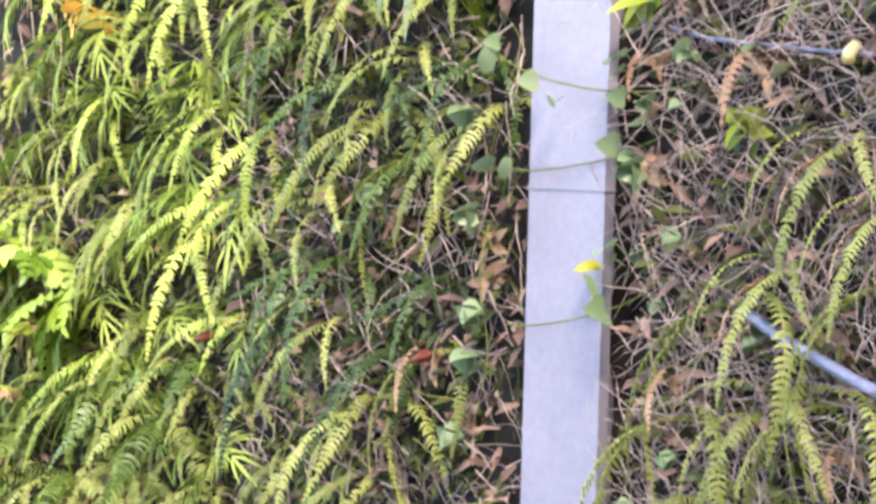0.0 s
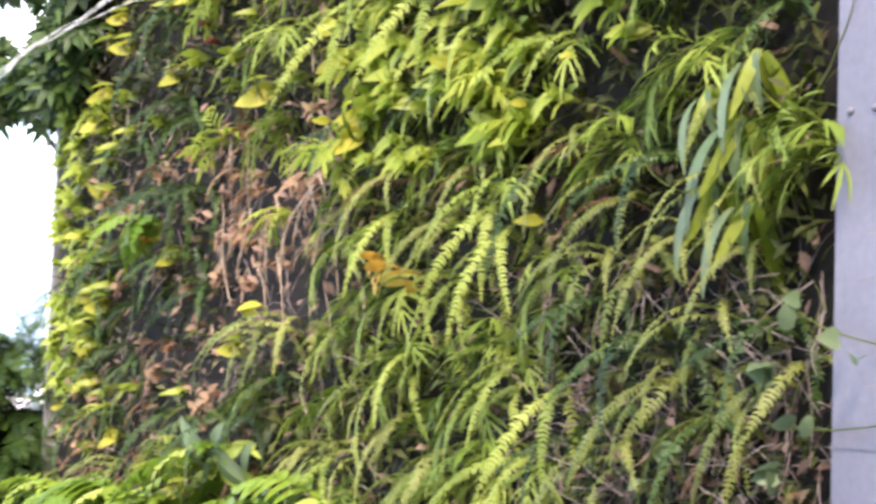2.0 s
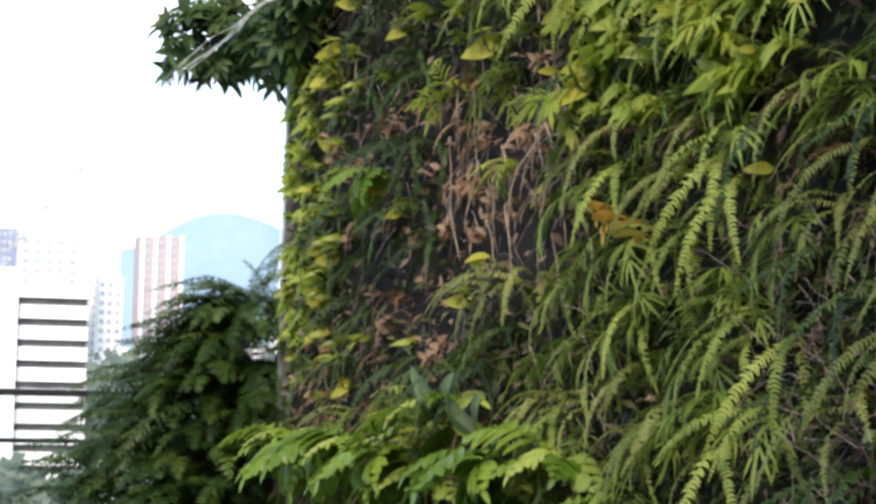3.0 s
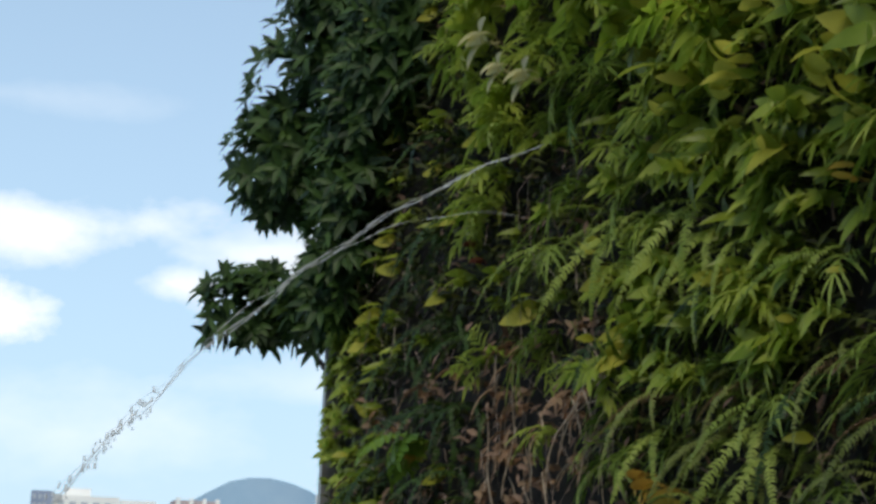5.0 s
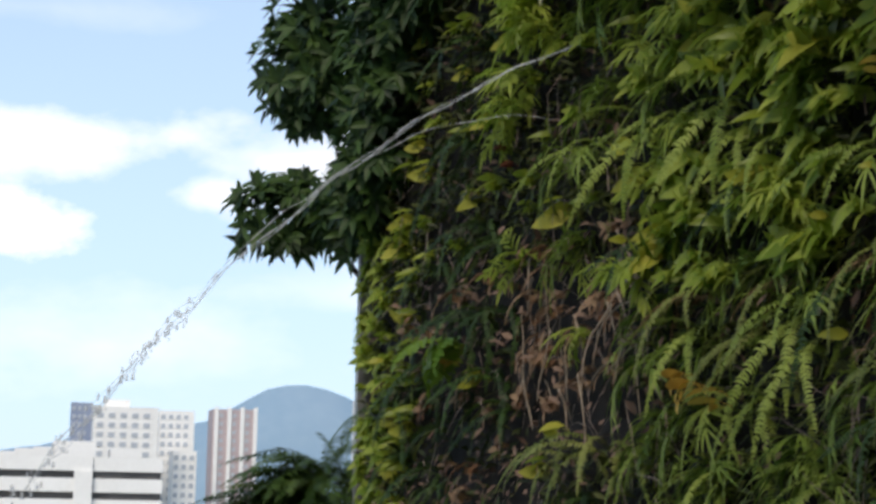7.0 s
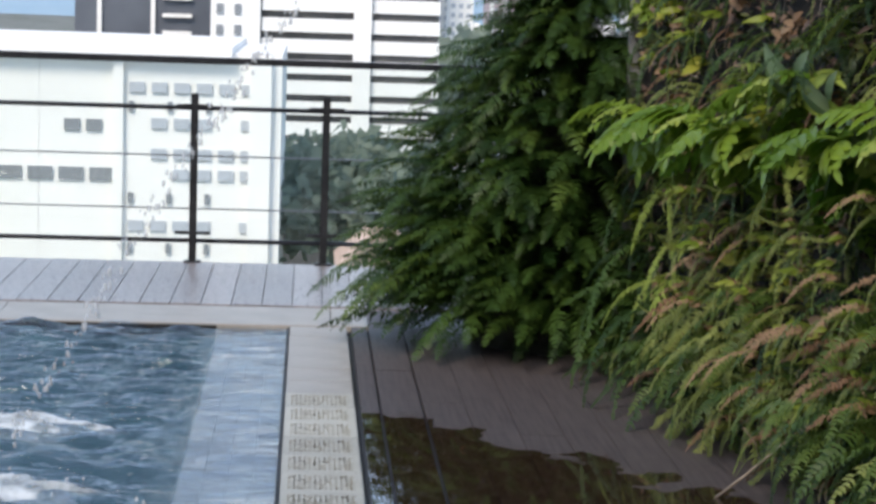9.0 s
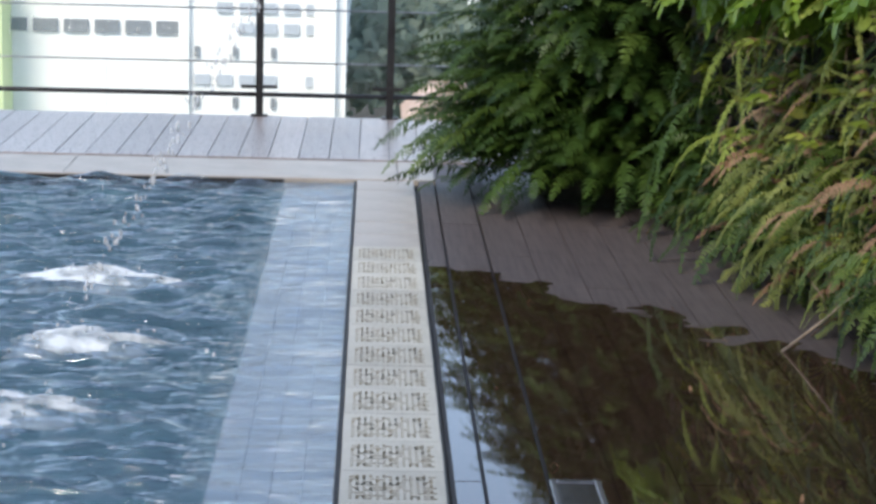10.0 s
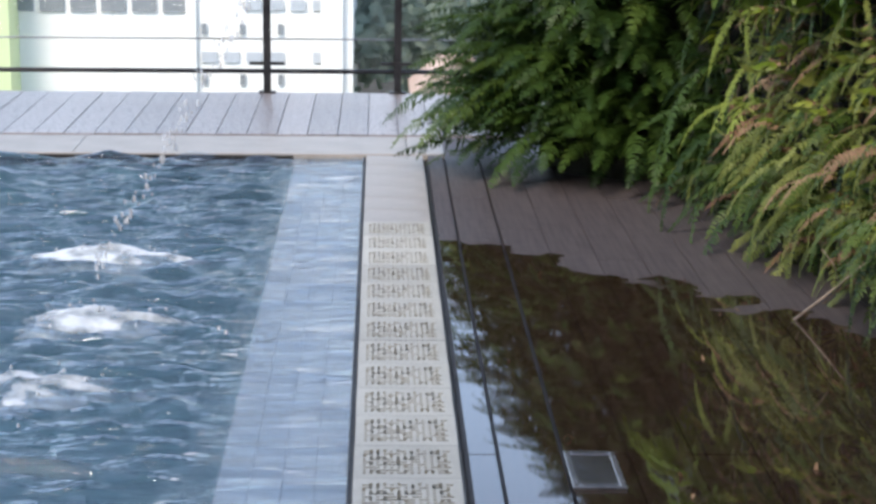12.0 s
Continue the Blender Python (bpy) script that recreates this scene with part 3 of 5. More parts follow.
part("base_shoe", boxes_mesh("base_shoe", RAIL, (-9.1, 12.86, -1.3, 3.6, 12.94, -0.38)), guard)

# ---- plants: leaves and fronds, shared by many plants ----
rng = random.Random(11)


def fern_frond(length, pairs, pinna, droop, mat, name="frond", rise=0.55, wide=0.010):
    """A pinnate frond that leaves the origin outwards (-y) and up, and bends down."""
    g, p, d = Geo(), Vector((0, 0, 0)), Vector((0, -1, rise)).normalized()
    h, pts = length / (pairs + 3), []
    sway = rng.uniform(-0.55, 0.55)
    for i in range(pairs + 4):
        pts.append((p.copy(), d.copy()))
        p = p + d * h
        d = (d + Vector((sway / (pairs + 3), 0, -droop / (pairs + 3)))).normalized()
    last = len(pts[:-1:3])
    g.tube([q[0] for q in pts[:-1:3]] + [pts[-1][0]], 0.0025, 0.0009, 3)
    for i in range(2, pairs + 3):
        t = (i - 2) / pairs
        ln = pinna * (math.sin(math.pi * (0.16 + 0.80 * t)) ** 0.75) * rng.uniform(0.86, 1.08)
        q, e = pts[i]
        for sgn in (-1, 1):
            side = Vector((sgn, 0, 0)) + e * rng.uniform(0.15, 0.55) + Vector((0, 0, rng.uniform(-0.45, 0.15)))
            if rng.random() < 0.07:
                continue
            s2 = side.normalized()
            w = e.normalized() * wide * rng.uniform(0.85, 1.1)
            tip = q + s2 * ln + Vector((0, 0, -ln * 0.22))
            mid = q + s2 * ln * 0.5 + Vector((0, 0, 0.04 * ln))
            k0 = len(g.v)
            g.add([q - w * 0.35, q + w * 0.6, mid + w * 0.62, mid - w * 0.5, tip], [(0, 1, 2, 3), (3, 2, 4)])
            g.f.append((min(i // 3, last) * 3, k0, k0 + 1))
    return g.mesh(name, mat)


def blade_frond(length, n, blade, width, droop, mat, name="leaf_spray"):
    """A drooping stem with long narrow blades on both sides."""
    g, p, d = Geo(), Vector((0, 0, 0)), Vector((0, -1, 0.5)).normalized()
    h, pts = length / n, []
    for i in range(n + 1):
        pts.append((p.copy(), d.copy()))
        p = p + d * h
        d = (d + Vector((0, 0, -droop / n))).normalized()
    g.tube([q[0] for q in pts], 0.0028, 0.001, 3)
    for i in range(1, n + 1):
        q, e = pts[i]
        for sgn in (-1, 1):
            side = Vector((sgn * rng.uniform(0.3, 1.0), 0, rng.uniform(-.2, .35))) + e * rng.uniform(0.3, 1.4)
            g.f.append((i * 3, len(g.v), len(g.v) + 1))
            g.blade(q, side, (0, -0.5, 0.8), blade * rng.uniform(0.55, 1.15) * (1 - 0.35 * i / n), width * rng.uniform(0.65, 1.0), rng.uniform(0.7, 1.9), 4, "lance")
    g.f.append((n * 3, len(g.v), len(g.v) + 1))
    g.blade(pts[-1][0], pts[-1][1], (0, -0.5, 0.8), blade * 0.9, width, 0.7, 4, "lance")
    return g.mesh(name, mat)


def one_leaf(length, width, droop, mat, shape="oval", stalk=0.4, name="leaf", fold=0.22, steps=5):
    """A leaf on its stalk, leaving the origin outwards."""
    g = Geo()
    a = Vector((0, -1, 0.7)).normalized() * length * stalk
    if stalk:
        g.tube([(0, 0, 0), a * 0.55 + Vector((0, 0, .012)), a], 0.002, 0.0013, 3)
    g.blade(a, (0, -1, 0.25 - 0.4 * droop), (0, -0.35, 0.95), length, width, droop, steps, shape, fold)
    return g.mesh(name, mat, True)


def lobed_leaf(length, mat, name="leaf", n=8):
    """A deeply cut frond: broad wavy lobes along an arching midrib."""
    g, p, d = Geo(), Vector((0, 0, 0)), Vector((0, -1, 0.65)).normalized()
    pts = []
    for i in range(n + 1):
        t = i / n
        pts.append(p.copy())
        if i > 0:
            for sgn in (-1, 1):
                ln = length * 0.34 * math.sin(math.pi * (0.16 + 0.76 * t)) * rng.uniform(0.85, 1.1)
                g.blade(p - d * length * 0.02, Vector((sgn * 1.0, 0, rng.uniform(-.15, .25))) + d * rng.uniform(0.45, 0.8), (0, -0.4, 0.9), ln, length * 0.125, rng.uniform(0.5, 1.3), 5, "strap", rng.uniform(0.05, 0.35))
        p = p + d * length / n
        d = (d + Vector((rng.uniform(-.05, .05), 0, -1.7 / n))).normalized()
    g.tube(pts, 0.004, 0.0015, 4)
    for i in range(n - 1):
        w = Vector((length * 0.030, 0, 0))
        g.add([pts[i] - w, pts[i], pts[i + 1], pts[i + 1] - w], [(0, 1, 2, 3)])
        g.add([pts[i], pts[i] + w, pts[i + 1] + w, pts[i + 1]], [(0, 1, 2, 3)])
    g.blade(pts[-1], d, (0, -0.4, 0.9), length * 0.2, length * 0.07, 0.6, 4, "lance", 0.1)
    return g.mesh(name, mat)


def plant(name, label, category, group, turns, leaf_name="frond", hanging=False):
    """A plant at the origin: an Empty with one mesh for each leaf. turns: (leaf mesh, swing, lift, size).
    A hanging one swings its fronds round the upright axis, so that all bend down; others swing in the wall's plane."""
    p = thing(name, label, category, group)
    for me, swing, lift, size in turns:
        if hanging:
            part(leaf_name, me, p, pose(rng.uniform(-.03, .03), 0.02, rng.uniform(-.03, .03), 0, 0, max(-88, min(88, swing))) @ pose(0, 0, 0, lift, rng.uniform(-30, 30), 0) @ Matrix.Scale(size, 4))
            continue
        part(leaf_name, me, p, pose(rng.uniform(-.02, .02), 0.02, rng.uniform(-.02, .02), 0, swing, 0) @ pose(0, 0, 0, lift, rng.uniform(-38, 38), 0) @ Matrix.Scale(size, 4))
    return p


def fan(meshes, n, spread, lift=(-15, 25), size=(0.8, 1.15), middle=0.0):
    return [(rng.choice(meshes), middle + spread * (2 * (k + 0.5) / n - 1) + rng.uniform(-12, 12), rng.uniform(*lift), rng.uniform(*size)) for k in range(n)]


def fern_set(mat):
    return [fern_frond(L_, n_, p_, d_, mat, rise=r_, wide=0.0075) for L_, n_, p_, d_, r_ in ((0.44, 32, 0.024, 2.8, .9), (0.38, 28, 0.022, 3.4, 1.1), (0.52, 38, 0.027, 3.2, .9), (0.32, 24, 0.022, 2.4, .5))]


# one fern shape set in three greens, the darkest for shaded places
FERNS, FERNS_SHADE, FERNS_BRIGHT = fern_set(FERN), fern_set(FERN_SHADE), fern_set(FERN_BRIGHT)
LOW_FRONDS = [fern_frond(L_, n_, p_, d_, m_, rise=r_, wide=0.0105) for L_, n_, p_, d_, r_, m_ in ((0.46, 24, 0.052, 2.0, .5, FERN), (0.54, 28, 0.056, 2.4, .7, FERN_MID), (0.40, 22, 0.048, 1.8, .35, FERN_MID), (0.50, 26, 0.052, 2.6, .8, FERN_MID))]
DRY_FRONDS = [fern_frond(0.34, 20, 0.028, 2.6, DRY_ONE), fern_frond(0.28, 17, 0.026, 3.0, DRY_ONE)]
BUSH_SHAPES = ((0.62, 27, 0.088, 1.3, .45), (0.78, 32, 0.098, 1.7, .65), (0.50, 22, 0.078, 1.2, .35))
# the same fronds twice: shade painted into one set, lighter green for lit ones
BUSH_FRONDS = [fern_frond(L_, n_, p_, d_, FERN_SHADE, wide=0.0125, rise=r_) for L_, n_, p_, d_, r_ in BUSH_SHAPES]
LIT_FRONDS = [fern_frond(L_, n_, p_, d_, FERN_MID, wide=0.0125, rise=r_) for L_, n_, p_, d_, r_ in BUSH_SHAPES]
SPRAYS = [blade_frond(L_, n_, b_, w_, d_, NARROW) for L_, n_, b_, w_, d_ in ((0.22, 8, 0.17, 0.011, 1.2), (0.18, 7, 0.20, 0.012, 1.6), (0.26, 9, 0.15, 0.010, 1.9), (0.15, 6, 0.22, 0.012, 1.0))]
LIME_SPRAYS = [blade_frond(L_, n_, b_, w_, d_, LIME) for L_, n_, b_, w_, d_ in ((0.20, 6, 0.13, 0.019, 1.4), (0.16, 5, 0.15, 0.021, 1.8), (0.22, 7, 0.11, 0.016, 2.0))]
OVALS = [one_leaf(l_, w_, d_, BROAD, fold=f_) for l_, w_, d_, f_ in ((0.11, 0.036, 1.5, .3), (0.135, 0.040, 2.4, .15), (0.09, 0.034, 1.9, .4), (0.15, 0.038, 1.0, .25), (0.12, 0.030, 2.8, .2))]
LIMES = [one_leaf(l_, w_, d_, LIME, fold=f_) for l_, w_, d_, f_ in ((0.12, 0.040, 0.9, .3), (0.14, 0.042, 1.6, .15), (0.095, 0.038, 1.3, .4), (0.11, 0.034, 2.1, .1))]
YELLOWS = [one_leaf(0.12, 0.058, 0.8, YELLOW), one_leaf(0.15, 0.06, 1.1, YELLOW)]
ORANGES = [one_leaf(0.17, 0.036, 0.9, ORANGE, "lance"), one_leaf(0.13, 0.032, 1.4, ORANGE, "lance")]
CREAMS = [one_leaf(0.15, 0.075, 1.3, CREAM), one_leaf(0.12, 0.06, 1.6, CREAM)]
REDS = [one_leaf(0.12, 0.05, 0.9, RED)]
HEARTS = [one_leaf(0.075, 0.072, 0.6, HEART, "heart", 0.5, steps=4), one_leaf(0.06, 0.058, 0.9, HEART, "heart", 0.6, steps=4)]
STRAPS = [one_leaf(0.30, 0.062, 3.0, HEART, "lance", 0.12, steps=9, fold=0.3), one_leaf(0.36, 0.056, 3.6, LIME, "lance", 0.1, steps=9, fold=0.15), one_leaf(0.24, 0.058, 2.4, HEART, "lance", 0.15, steps=8, fold=0.4), one_leaf(0.27, 0.05, 3.2, BROAD, "lance", 0.12, steps=8, fold=0.2)]
LOBED = [lobed_leaf(0.40, LOBE), lobed_leaf(0.46, LOBE, n=9), lobed_leaf(0.34, LOBE, n=7), lobed_leaf(0.38, FERN_BRIGHT, n=8)]
LOBED_LIT = [lobed_leaf(0.50, LOBE_LIT, n=7), lobed_leaf(0.42, LOBE_LIT, n=6), lobed_leaf(0.46, LOBE_LIT, n=8)]
DRIES = [one_leaf(0.09, 0.03, 2.0, DRY_ONE, "lance", 0.5), one_leaf(0.12, 0.03, 2.6, DRY_ONE, "lance", 0.5), one_leaf(0.07, 0.035, 1.5, DRY_ONE, "oval", 0.5)]

HOME = pose(0, 0, -40)
LBL = {
    "sword_fern": "yellow-green sword fern growing out of the planted wall",
    "shade_fern": "sword fern in a green darkened for shaded wall parts",
    "bright_fern": "bright lime green sword fern on the planted wall",
    "narrow_fern": "fresh green narrow-leaved fern hanging from the wall",
    "creeper": "green oval-leaved creeper growing on the wall",
    "lime_creeper": "yellow-green oval-leaved creeper at the wall's edge",
    "dry_fern": "brown dried fern hanging from the wall",
    "strap_fern": "strap-leaved fern with long hanging leaves beside the column",
    "heart_vine": "pale heart-shaped vine leaves on thin stems",
    "lobed_plant": "bright green plant with large deeply cut leaves",
}
KIND = {}
for nm, cat, makers in (
    ("sword_fern", "fern", [lambda: fan(FERNS, 7, 85), lambda: fan(FERNS, 6, 100), lambda: fan(FERNS + DRY_FRONDS[:1], 7, 70, middle=-35), lambda: fan(FERNS, 6, 80, middle=30)]),
    ("shade_fern", "fern", [lambda: fan(FERNS_SHADE, 7, 85), lambda: fan(FERNS_SHADE, 6, 100), lambda: fan(FERNS_SHADE + FERNS[:1], 7, 75, middle=-25)]),
    ("bright_fern", "fern", [lambda: fan(FERNS_BRIGHT, 7, 85), lambda: fan(FERNS_BRIGHT + FERNS[:1], 6, 100), lambda: fan(FERNS_BRIGHT + SPRAYS[:2], 7, 80, middle=-30)]),
    ("narrow_fern", "fern", [lambda: fan(SPRAYS, 6, 60, middle=-45), lambda: fan(SPRAYS, 5, 70, middle=-20), lambda: fan(SPRAYS, 6, 80), lambda: fan(SPRAYS, 5, 50, middle=-70)]),
    ("creeper", "creeper", [lambda: fan(OVALS, 8, 150), lambda: fan(OVALS + LIMES[:1], 8, 130), lambda: fan(OVALS + YELLOWS[:1], 9, 160)]),
    ("lime_creeper", "creeper", [lambda: fan(LIMES, 8, 150), lambda: fan(LIMES + OVALS[:1], 7, 130)]),
    ("dry_fern", "dry fern", [lambda: fan(DRY_FRONDS + DRIES, 6, 90), lambda: fan(DRIES, 8, 130), lambda: fan(DRIES + OVALS[:1], 8, 130)]),
    ("strap_fern", "fern", [lambda: fan(STRAPS, 7, 75, lift=(5, 55), size=(0.7, 1.05))]),
    ("heart_vine", "vine", [lambda: fan(HEARTS, 3, 120), lambda: fan(HEARTS, 4, 150), lambda: fan(HEARTS, 2, 60)]),
    ("lobed_plant", "plant", [lambda: fan(LOBED, 6, 110), lambda: fan(LOBED, 6, 85, middle=-40), lambda: fan(LOBED, 5, 100, middle=50)]),
):
    KIND[nm] = []
    for mk in makers:
        KIND[nm].append((mk, cat))
PROTO = {}


def grow(nm, s, z, out=0.03, tilt=0.0, scale=1.0, variant=None):
    """Sets a plant of that kind on the wall; the first of each variant is built, the rest are copies."""
    k = rng.randrange(len(KIND[nm])) if variant is None else variant
    m = on_wall(s, out, z, tilt, scale)
    if (nm, k) not in PROTO:
        mk, cat = KIND[nm][k]
        p = plant(nm, LBL[nm], cat, "plants of the green wall", mk(), "leaf" if nm in ("creeper", "lime_creeper", "strap_fern", "heart_vine", "lobed_plant") else "frond",
                  nm in ("sword_fern", "shade_fern", "bright_fern", "narrow_fern", "arching_fern", "spilling_fern", "lobed_plant", "bright_lobed_plant", "lime_spray", "strap_fern"))
        p.matrix_basis = m
        PROTO[nm, k] = p
        return p
    q = PROTO[nm, k]
    hold = q.matrix_basis.copy()
    c = copy_thing(q, Matrix())
    c.matrix_basis = m
    q.matrix_basis = hold
    return c


def bare(s, z):
    """The bald patch with roots, and the column."""
    return (2.05 < s < 3.15 and 1.98 < z < 2.72) or 5.55 < s < 5.98


def mixture(s, z):
    """Which plants grow where on the wall; shade_fern has shade put into its green."""
    if 0.9 < s < 2.7 and 0.28 < z < 1.15:
        return ("sword_fern", "dry_fern", "bright_fern", "sword_fern", "creeper")
    if z < 0.5 and s > 1.0:
        return ("sword_fern", "shade_fern", "dry_fern", "shade_fern")
    if s < 1.15 and z > 1.75:
        return (("lime_creeper", "lime_creeper", "creeper") if s < 0.6 else ("creeper", "dry_fern", "shade_fern")) if z < 2.95 else ("creeper",)
    if 2.9 < s < 4.5 and z < 2.4 and z > 0.25:
        return ("bright_fern", "narrow_fern", "narrow_fern", "sword_fern") if s < 4.0 or z < 1.5 else ("narrow_fern", "narrow_fern", "bright_fern", "narrow_fern")
    if s < 2.2 and z > 2.7:
        return ("creeper", "shade_fern", "creeper", "lime_creeper")
    if s < 2.3 and z > 1.5:
        return ("shade_fern", "creeper", "dry_fern", "dry_fern")
    if z > 2.75 and s < 5.5:
        return ("creeper", "lime_creeper", "lime_creeper", "narrow_fern", "narrow_fern", "bright_fern") if s > 2.7 else ("creeper", "lime_creeper", "narrow_fern")
    if s < 3.2 and z > 1.1:
        return ("sword_fern", "shade_fern", "dry_fern", "narrow_fern")
    if s > 5.95:
        return ("sword_fern", "dry_fern", "sword_fern", "heart_vine") if z < 1.75 else ("dry_fern", "dry_fern", "heart_vine", "creeper", "sword_fern")
    if 4.5 < s and 1.2 < z < 2.15:
        return ("dry_fern", "shade_fern", "shade_fern", "sword_fern", "shade_fern")
    if s > 4.7 and z < 1.9:
        return ("sword_fern", "dry_fern", "shade_fern", "dry_fern", "heart_vine")
    if z > 1.3:
        return ("narrow_fern", "narrow_fern", "narrow_fern", "sword_fern", "shade_fern")
    if s < 2.9 and z < 1.0:
        return ("shade_fern", "dry_fern", "sword_fern", "shade_fern")
    return ("sword_fern", "shade_fern", "sword_fern", "dry_fern") if z > 0.6 else ("sword_fern", "sword_fern", "shade_fern", "dry_fern")


z = 0.12
while z < 4.75:
    s = 0.14 + 0.09 * rng.random()
    while s < 7.6:
        step = 0.225 if 2.9 < s < 5.6 else 0.285
        a, b2 = s + rng.uniform(-.07, .07), z + rng.uniform(-.07, .07)
        seen = z < 3.6 or s < 4.6
        if z > 2.9 and s > 6.3:
            seen = False
        if seen and not bare(a, b2):
            nm = rng.choice(mixture(a, b2))
            sc = rng.uniform(0.75, 1.1) * (1.15 if nm in ("creeper", "lime_creeper") and b2 > 2.7 and a > 2.4 else 1.0)
            if a < 0.45:
                sc *= 0.55
            low = b2 < 0.7
            grow(nm, a, b2, 0.04 + (0.05 if low else 0), rng.uniform(-18, 18) - (14 if nm == "narrow_fern" else 0), sc * (1.15 if low and nm in ("sword_fern", "shade_fern") else 1.0))
        s += step * rng.uniform(0.85, 1.2)
    z += 0.185

# plants that stand out
for s, z, sc, v in ((0.55, 1.24, 1.0, 0), (0.95, 1.24, 0.9, 1), (1.40, 1.26, 1.0, 0), (1.9, 1.28, 0.95, 1), (2.35, 1.45, 1.1, 0), (2.9, 1.32, 1.0, 1), (3.3, 1.35, 0.9, 0)):
    grow("lobed_plant", s, z, 0.16, rng.uniform(-30, 10), sc * 0.95, v)
for s, z, sc, v in ((0.75, 1.16, .8, 2), (1.15, 1.3, .85, 1), (1.65, 1.18, .8, 2), (2.1, 1.2, .85, 0), (2.65, 1.3, .8, 2), (3.55, 1.22, .7, 1), (3.0, 1.12, .7, 0)):
    grow("lobed_plant", s, z, 0.13, rng.uniform(-30, 30), sc, v)
KIND["bright_lobed_plant"] = [(lambda: fan(LOBED_LIT, 6, 110), "plant"), (lambda: fan(LOBED_LIT, 5, 80, middle=-40), "plant")]
LBL["bright_lobed_plant"] = "yellow-green cut-leaved plant, brightened for the light high up"
for s, z, sc, v in ((2.2, 4.3, .8, 1), (2.75, 4.4, .9, 0), (3.35, 4.3, 1.0, 1), (3.8, 4.1, 1.0, 0), (4.3, 3.85, .9, 1), (3.1, 4.0, .7, 0)):
    grow("bright_lobed_plant", s, z, 0.14, rng.uniform(-50, 0), sc, v)
for s, z, sc, v in ((3.15, 4.15, 1.0, 0), (3.65, 3.85, 1.0, 1), (4.05, 3.6, .9, 0), (2.3, 3.75, 0.55, 1), (1.55, 2.42, 0.8, 1)):
    grow("lobed_plant" if z < 3 else "bright_lobed_plant", s, z, 0.14, rng.uniform(-40, 0), sc * 0.85, v)
for s, z, sc in ((5.30, 2.46, .95), (5.22, 2.32, .8), (5.34, 2.26, .8), (5.36, 2.62, .8), (5.18, 2.55, .7)):
    grow("strap_fern", s, z, 0.13, rng.uniform(-15, 15), sc, 0)
for s, z in ((5.11, 1.66), (5.02, 1.54), (5.52, 1.62), (5.52, 1.40), (5.53, 1.27), (6.06, 1.74), (5.99, 1.54), (5.50, 1.85), (6.0, 1.95), (6.12, 2.25), (5.46, 1.1), (4.72, 1.35), (6.3, 2.15), (6.05, 2.5)):
    grow("heart_vine", s, z, 0.15, rng.uniform(-30, 30), 1.0)
for k in range(34):
    grow("heart_vine", rng.uniform(6.0, 7.1), rng.uniform(0.9, 2.7), rng.uniform(0.08, 0.16), rng.uniform(-60, 60), rng.uniform(0.45, 0.8))
KIND["yellowing_plant"] = [(lambda: fan(YELLOWS, 3, 70, lift=(-30, 10)), "plant"), (lambda: fan(YELLOWS + LIMES[:1], 4, 110), "plant")]
KIND["orange_plant"] = [(lambda: fan(ORANGES, 4, 60, middle=-60), "plant"), (lambda: fan(ORANGES + YELLOWS[:1], 3, 50, middle=-60), "plant")]
KIND["cream_plant"] = [(lambda: fan(CREAMS, 4, 80, middle=-40), "plant")]
KIND["red_plant"] = [(lambda: fan(REDS, 4, 100), "plant")]
LBL.update({"yellowing_plant": "plant with large yellow leaves in the green wall", "orange_plant": "plant with orange and rust coloured leaves",
            "cream_plant": "plant with cream drooping leaves in the wall", "red_plant": "plant with dark red leaves in the wall"})
for s, z, sc, v in ((4.12, 3.56, .8, 0), (4.62, 3.36, 1.1, 1), (4.08, 3.25, .6, 0), (4.45, 2.27, .8, 0), (4.75, 3.12, 1.0, 1), (4.15, 3.04, .5, 0), (2.62, 2.05, .9, 0), (0.62, 2.42, .7, 0), (0.75, 1.95, .7, 1), (4.6, 2.72, .5, 0), (5.9, 1.52, .6, 0), (3.15, 3.02, .9, 1), (3.1, 2.7, .6, 0), (4.35, 2.62, .55, 0)):
    grow("yellowing_plant", s, z, 0.13, rng.uniform(-30, 30), sc * 0.72, v)
for k in range(16):
    grow("yellowing_plant", rng.uniform(3.7, 5.1), rng.uniform(3.15, 3.85), rng.uniform(0.16, 0.26), rng.uniform(-60, 60), rng.uniform(0.7, 1.1), k % 2)
for s, z, sc, v in ((3.70, 2.16, 1.0, 0), (3.85, 2.10, .9, 1), (3.62, 2.20, .8, 0), (4.75, 2.95, .7, 1), (1.62, 2.36, .6, 0)):
    grow("orange_plant", s, z, 0.17, rng.uniform(-15, 15), sc, v)
for s, z, sc in ((2.45, 3.90, 1.15), (2.85, 3.66, 1.0), (2.6, 3.75, .9)):
    grow("cream_plant", s, z, 0.27, 0, sc, 0)
for s, z in ((1.98, 3.2), (2.05, 3.12), (4.3, 1.2), (5.3, 1.25)):
    grow("red_plant", s, z, 0.1, 0, 0.55, 0)
KIND["fading_creeper"] = [(lambda: fan(LIMES[2:] + DRIES[:2] + FERNS[3:] + ORANGES[1:] + OVALS[2:3] + DRY_FRONDS[:1], 9, 140, size=(0.6, 1.1)), "creeper"), (lambda: fan(DRIES + LIMES[:1] + DRY_FRONDS + FERNS[3:], 7, 120), "creeper"), (lambda: fan(LIMES[2:] + DRIES + YELLOWS[:1] + FERNS[3:], 8, 150, size=(0.55, 1.0)), "creeper")]
LBL["fading_creeper"] = "yellow and brown fading creeper above the low ferns"
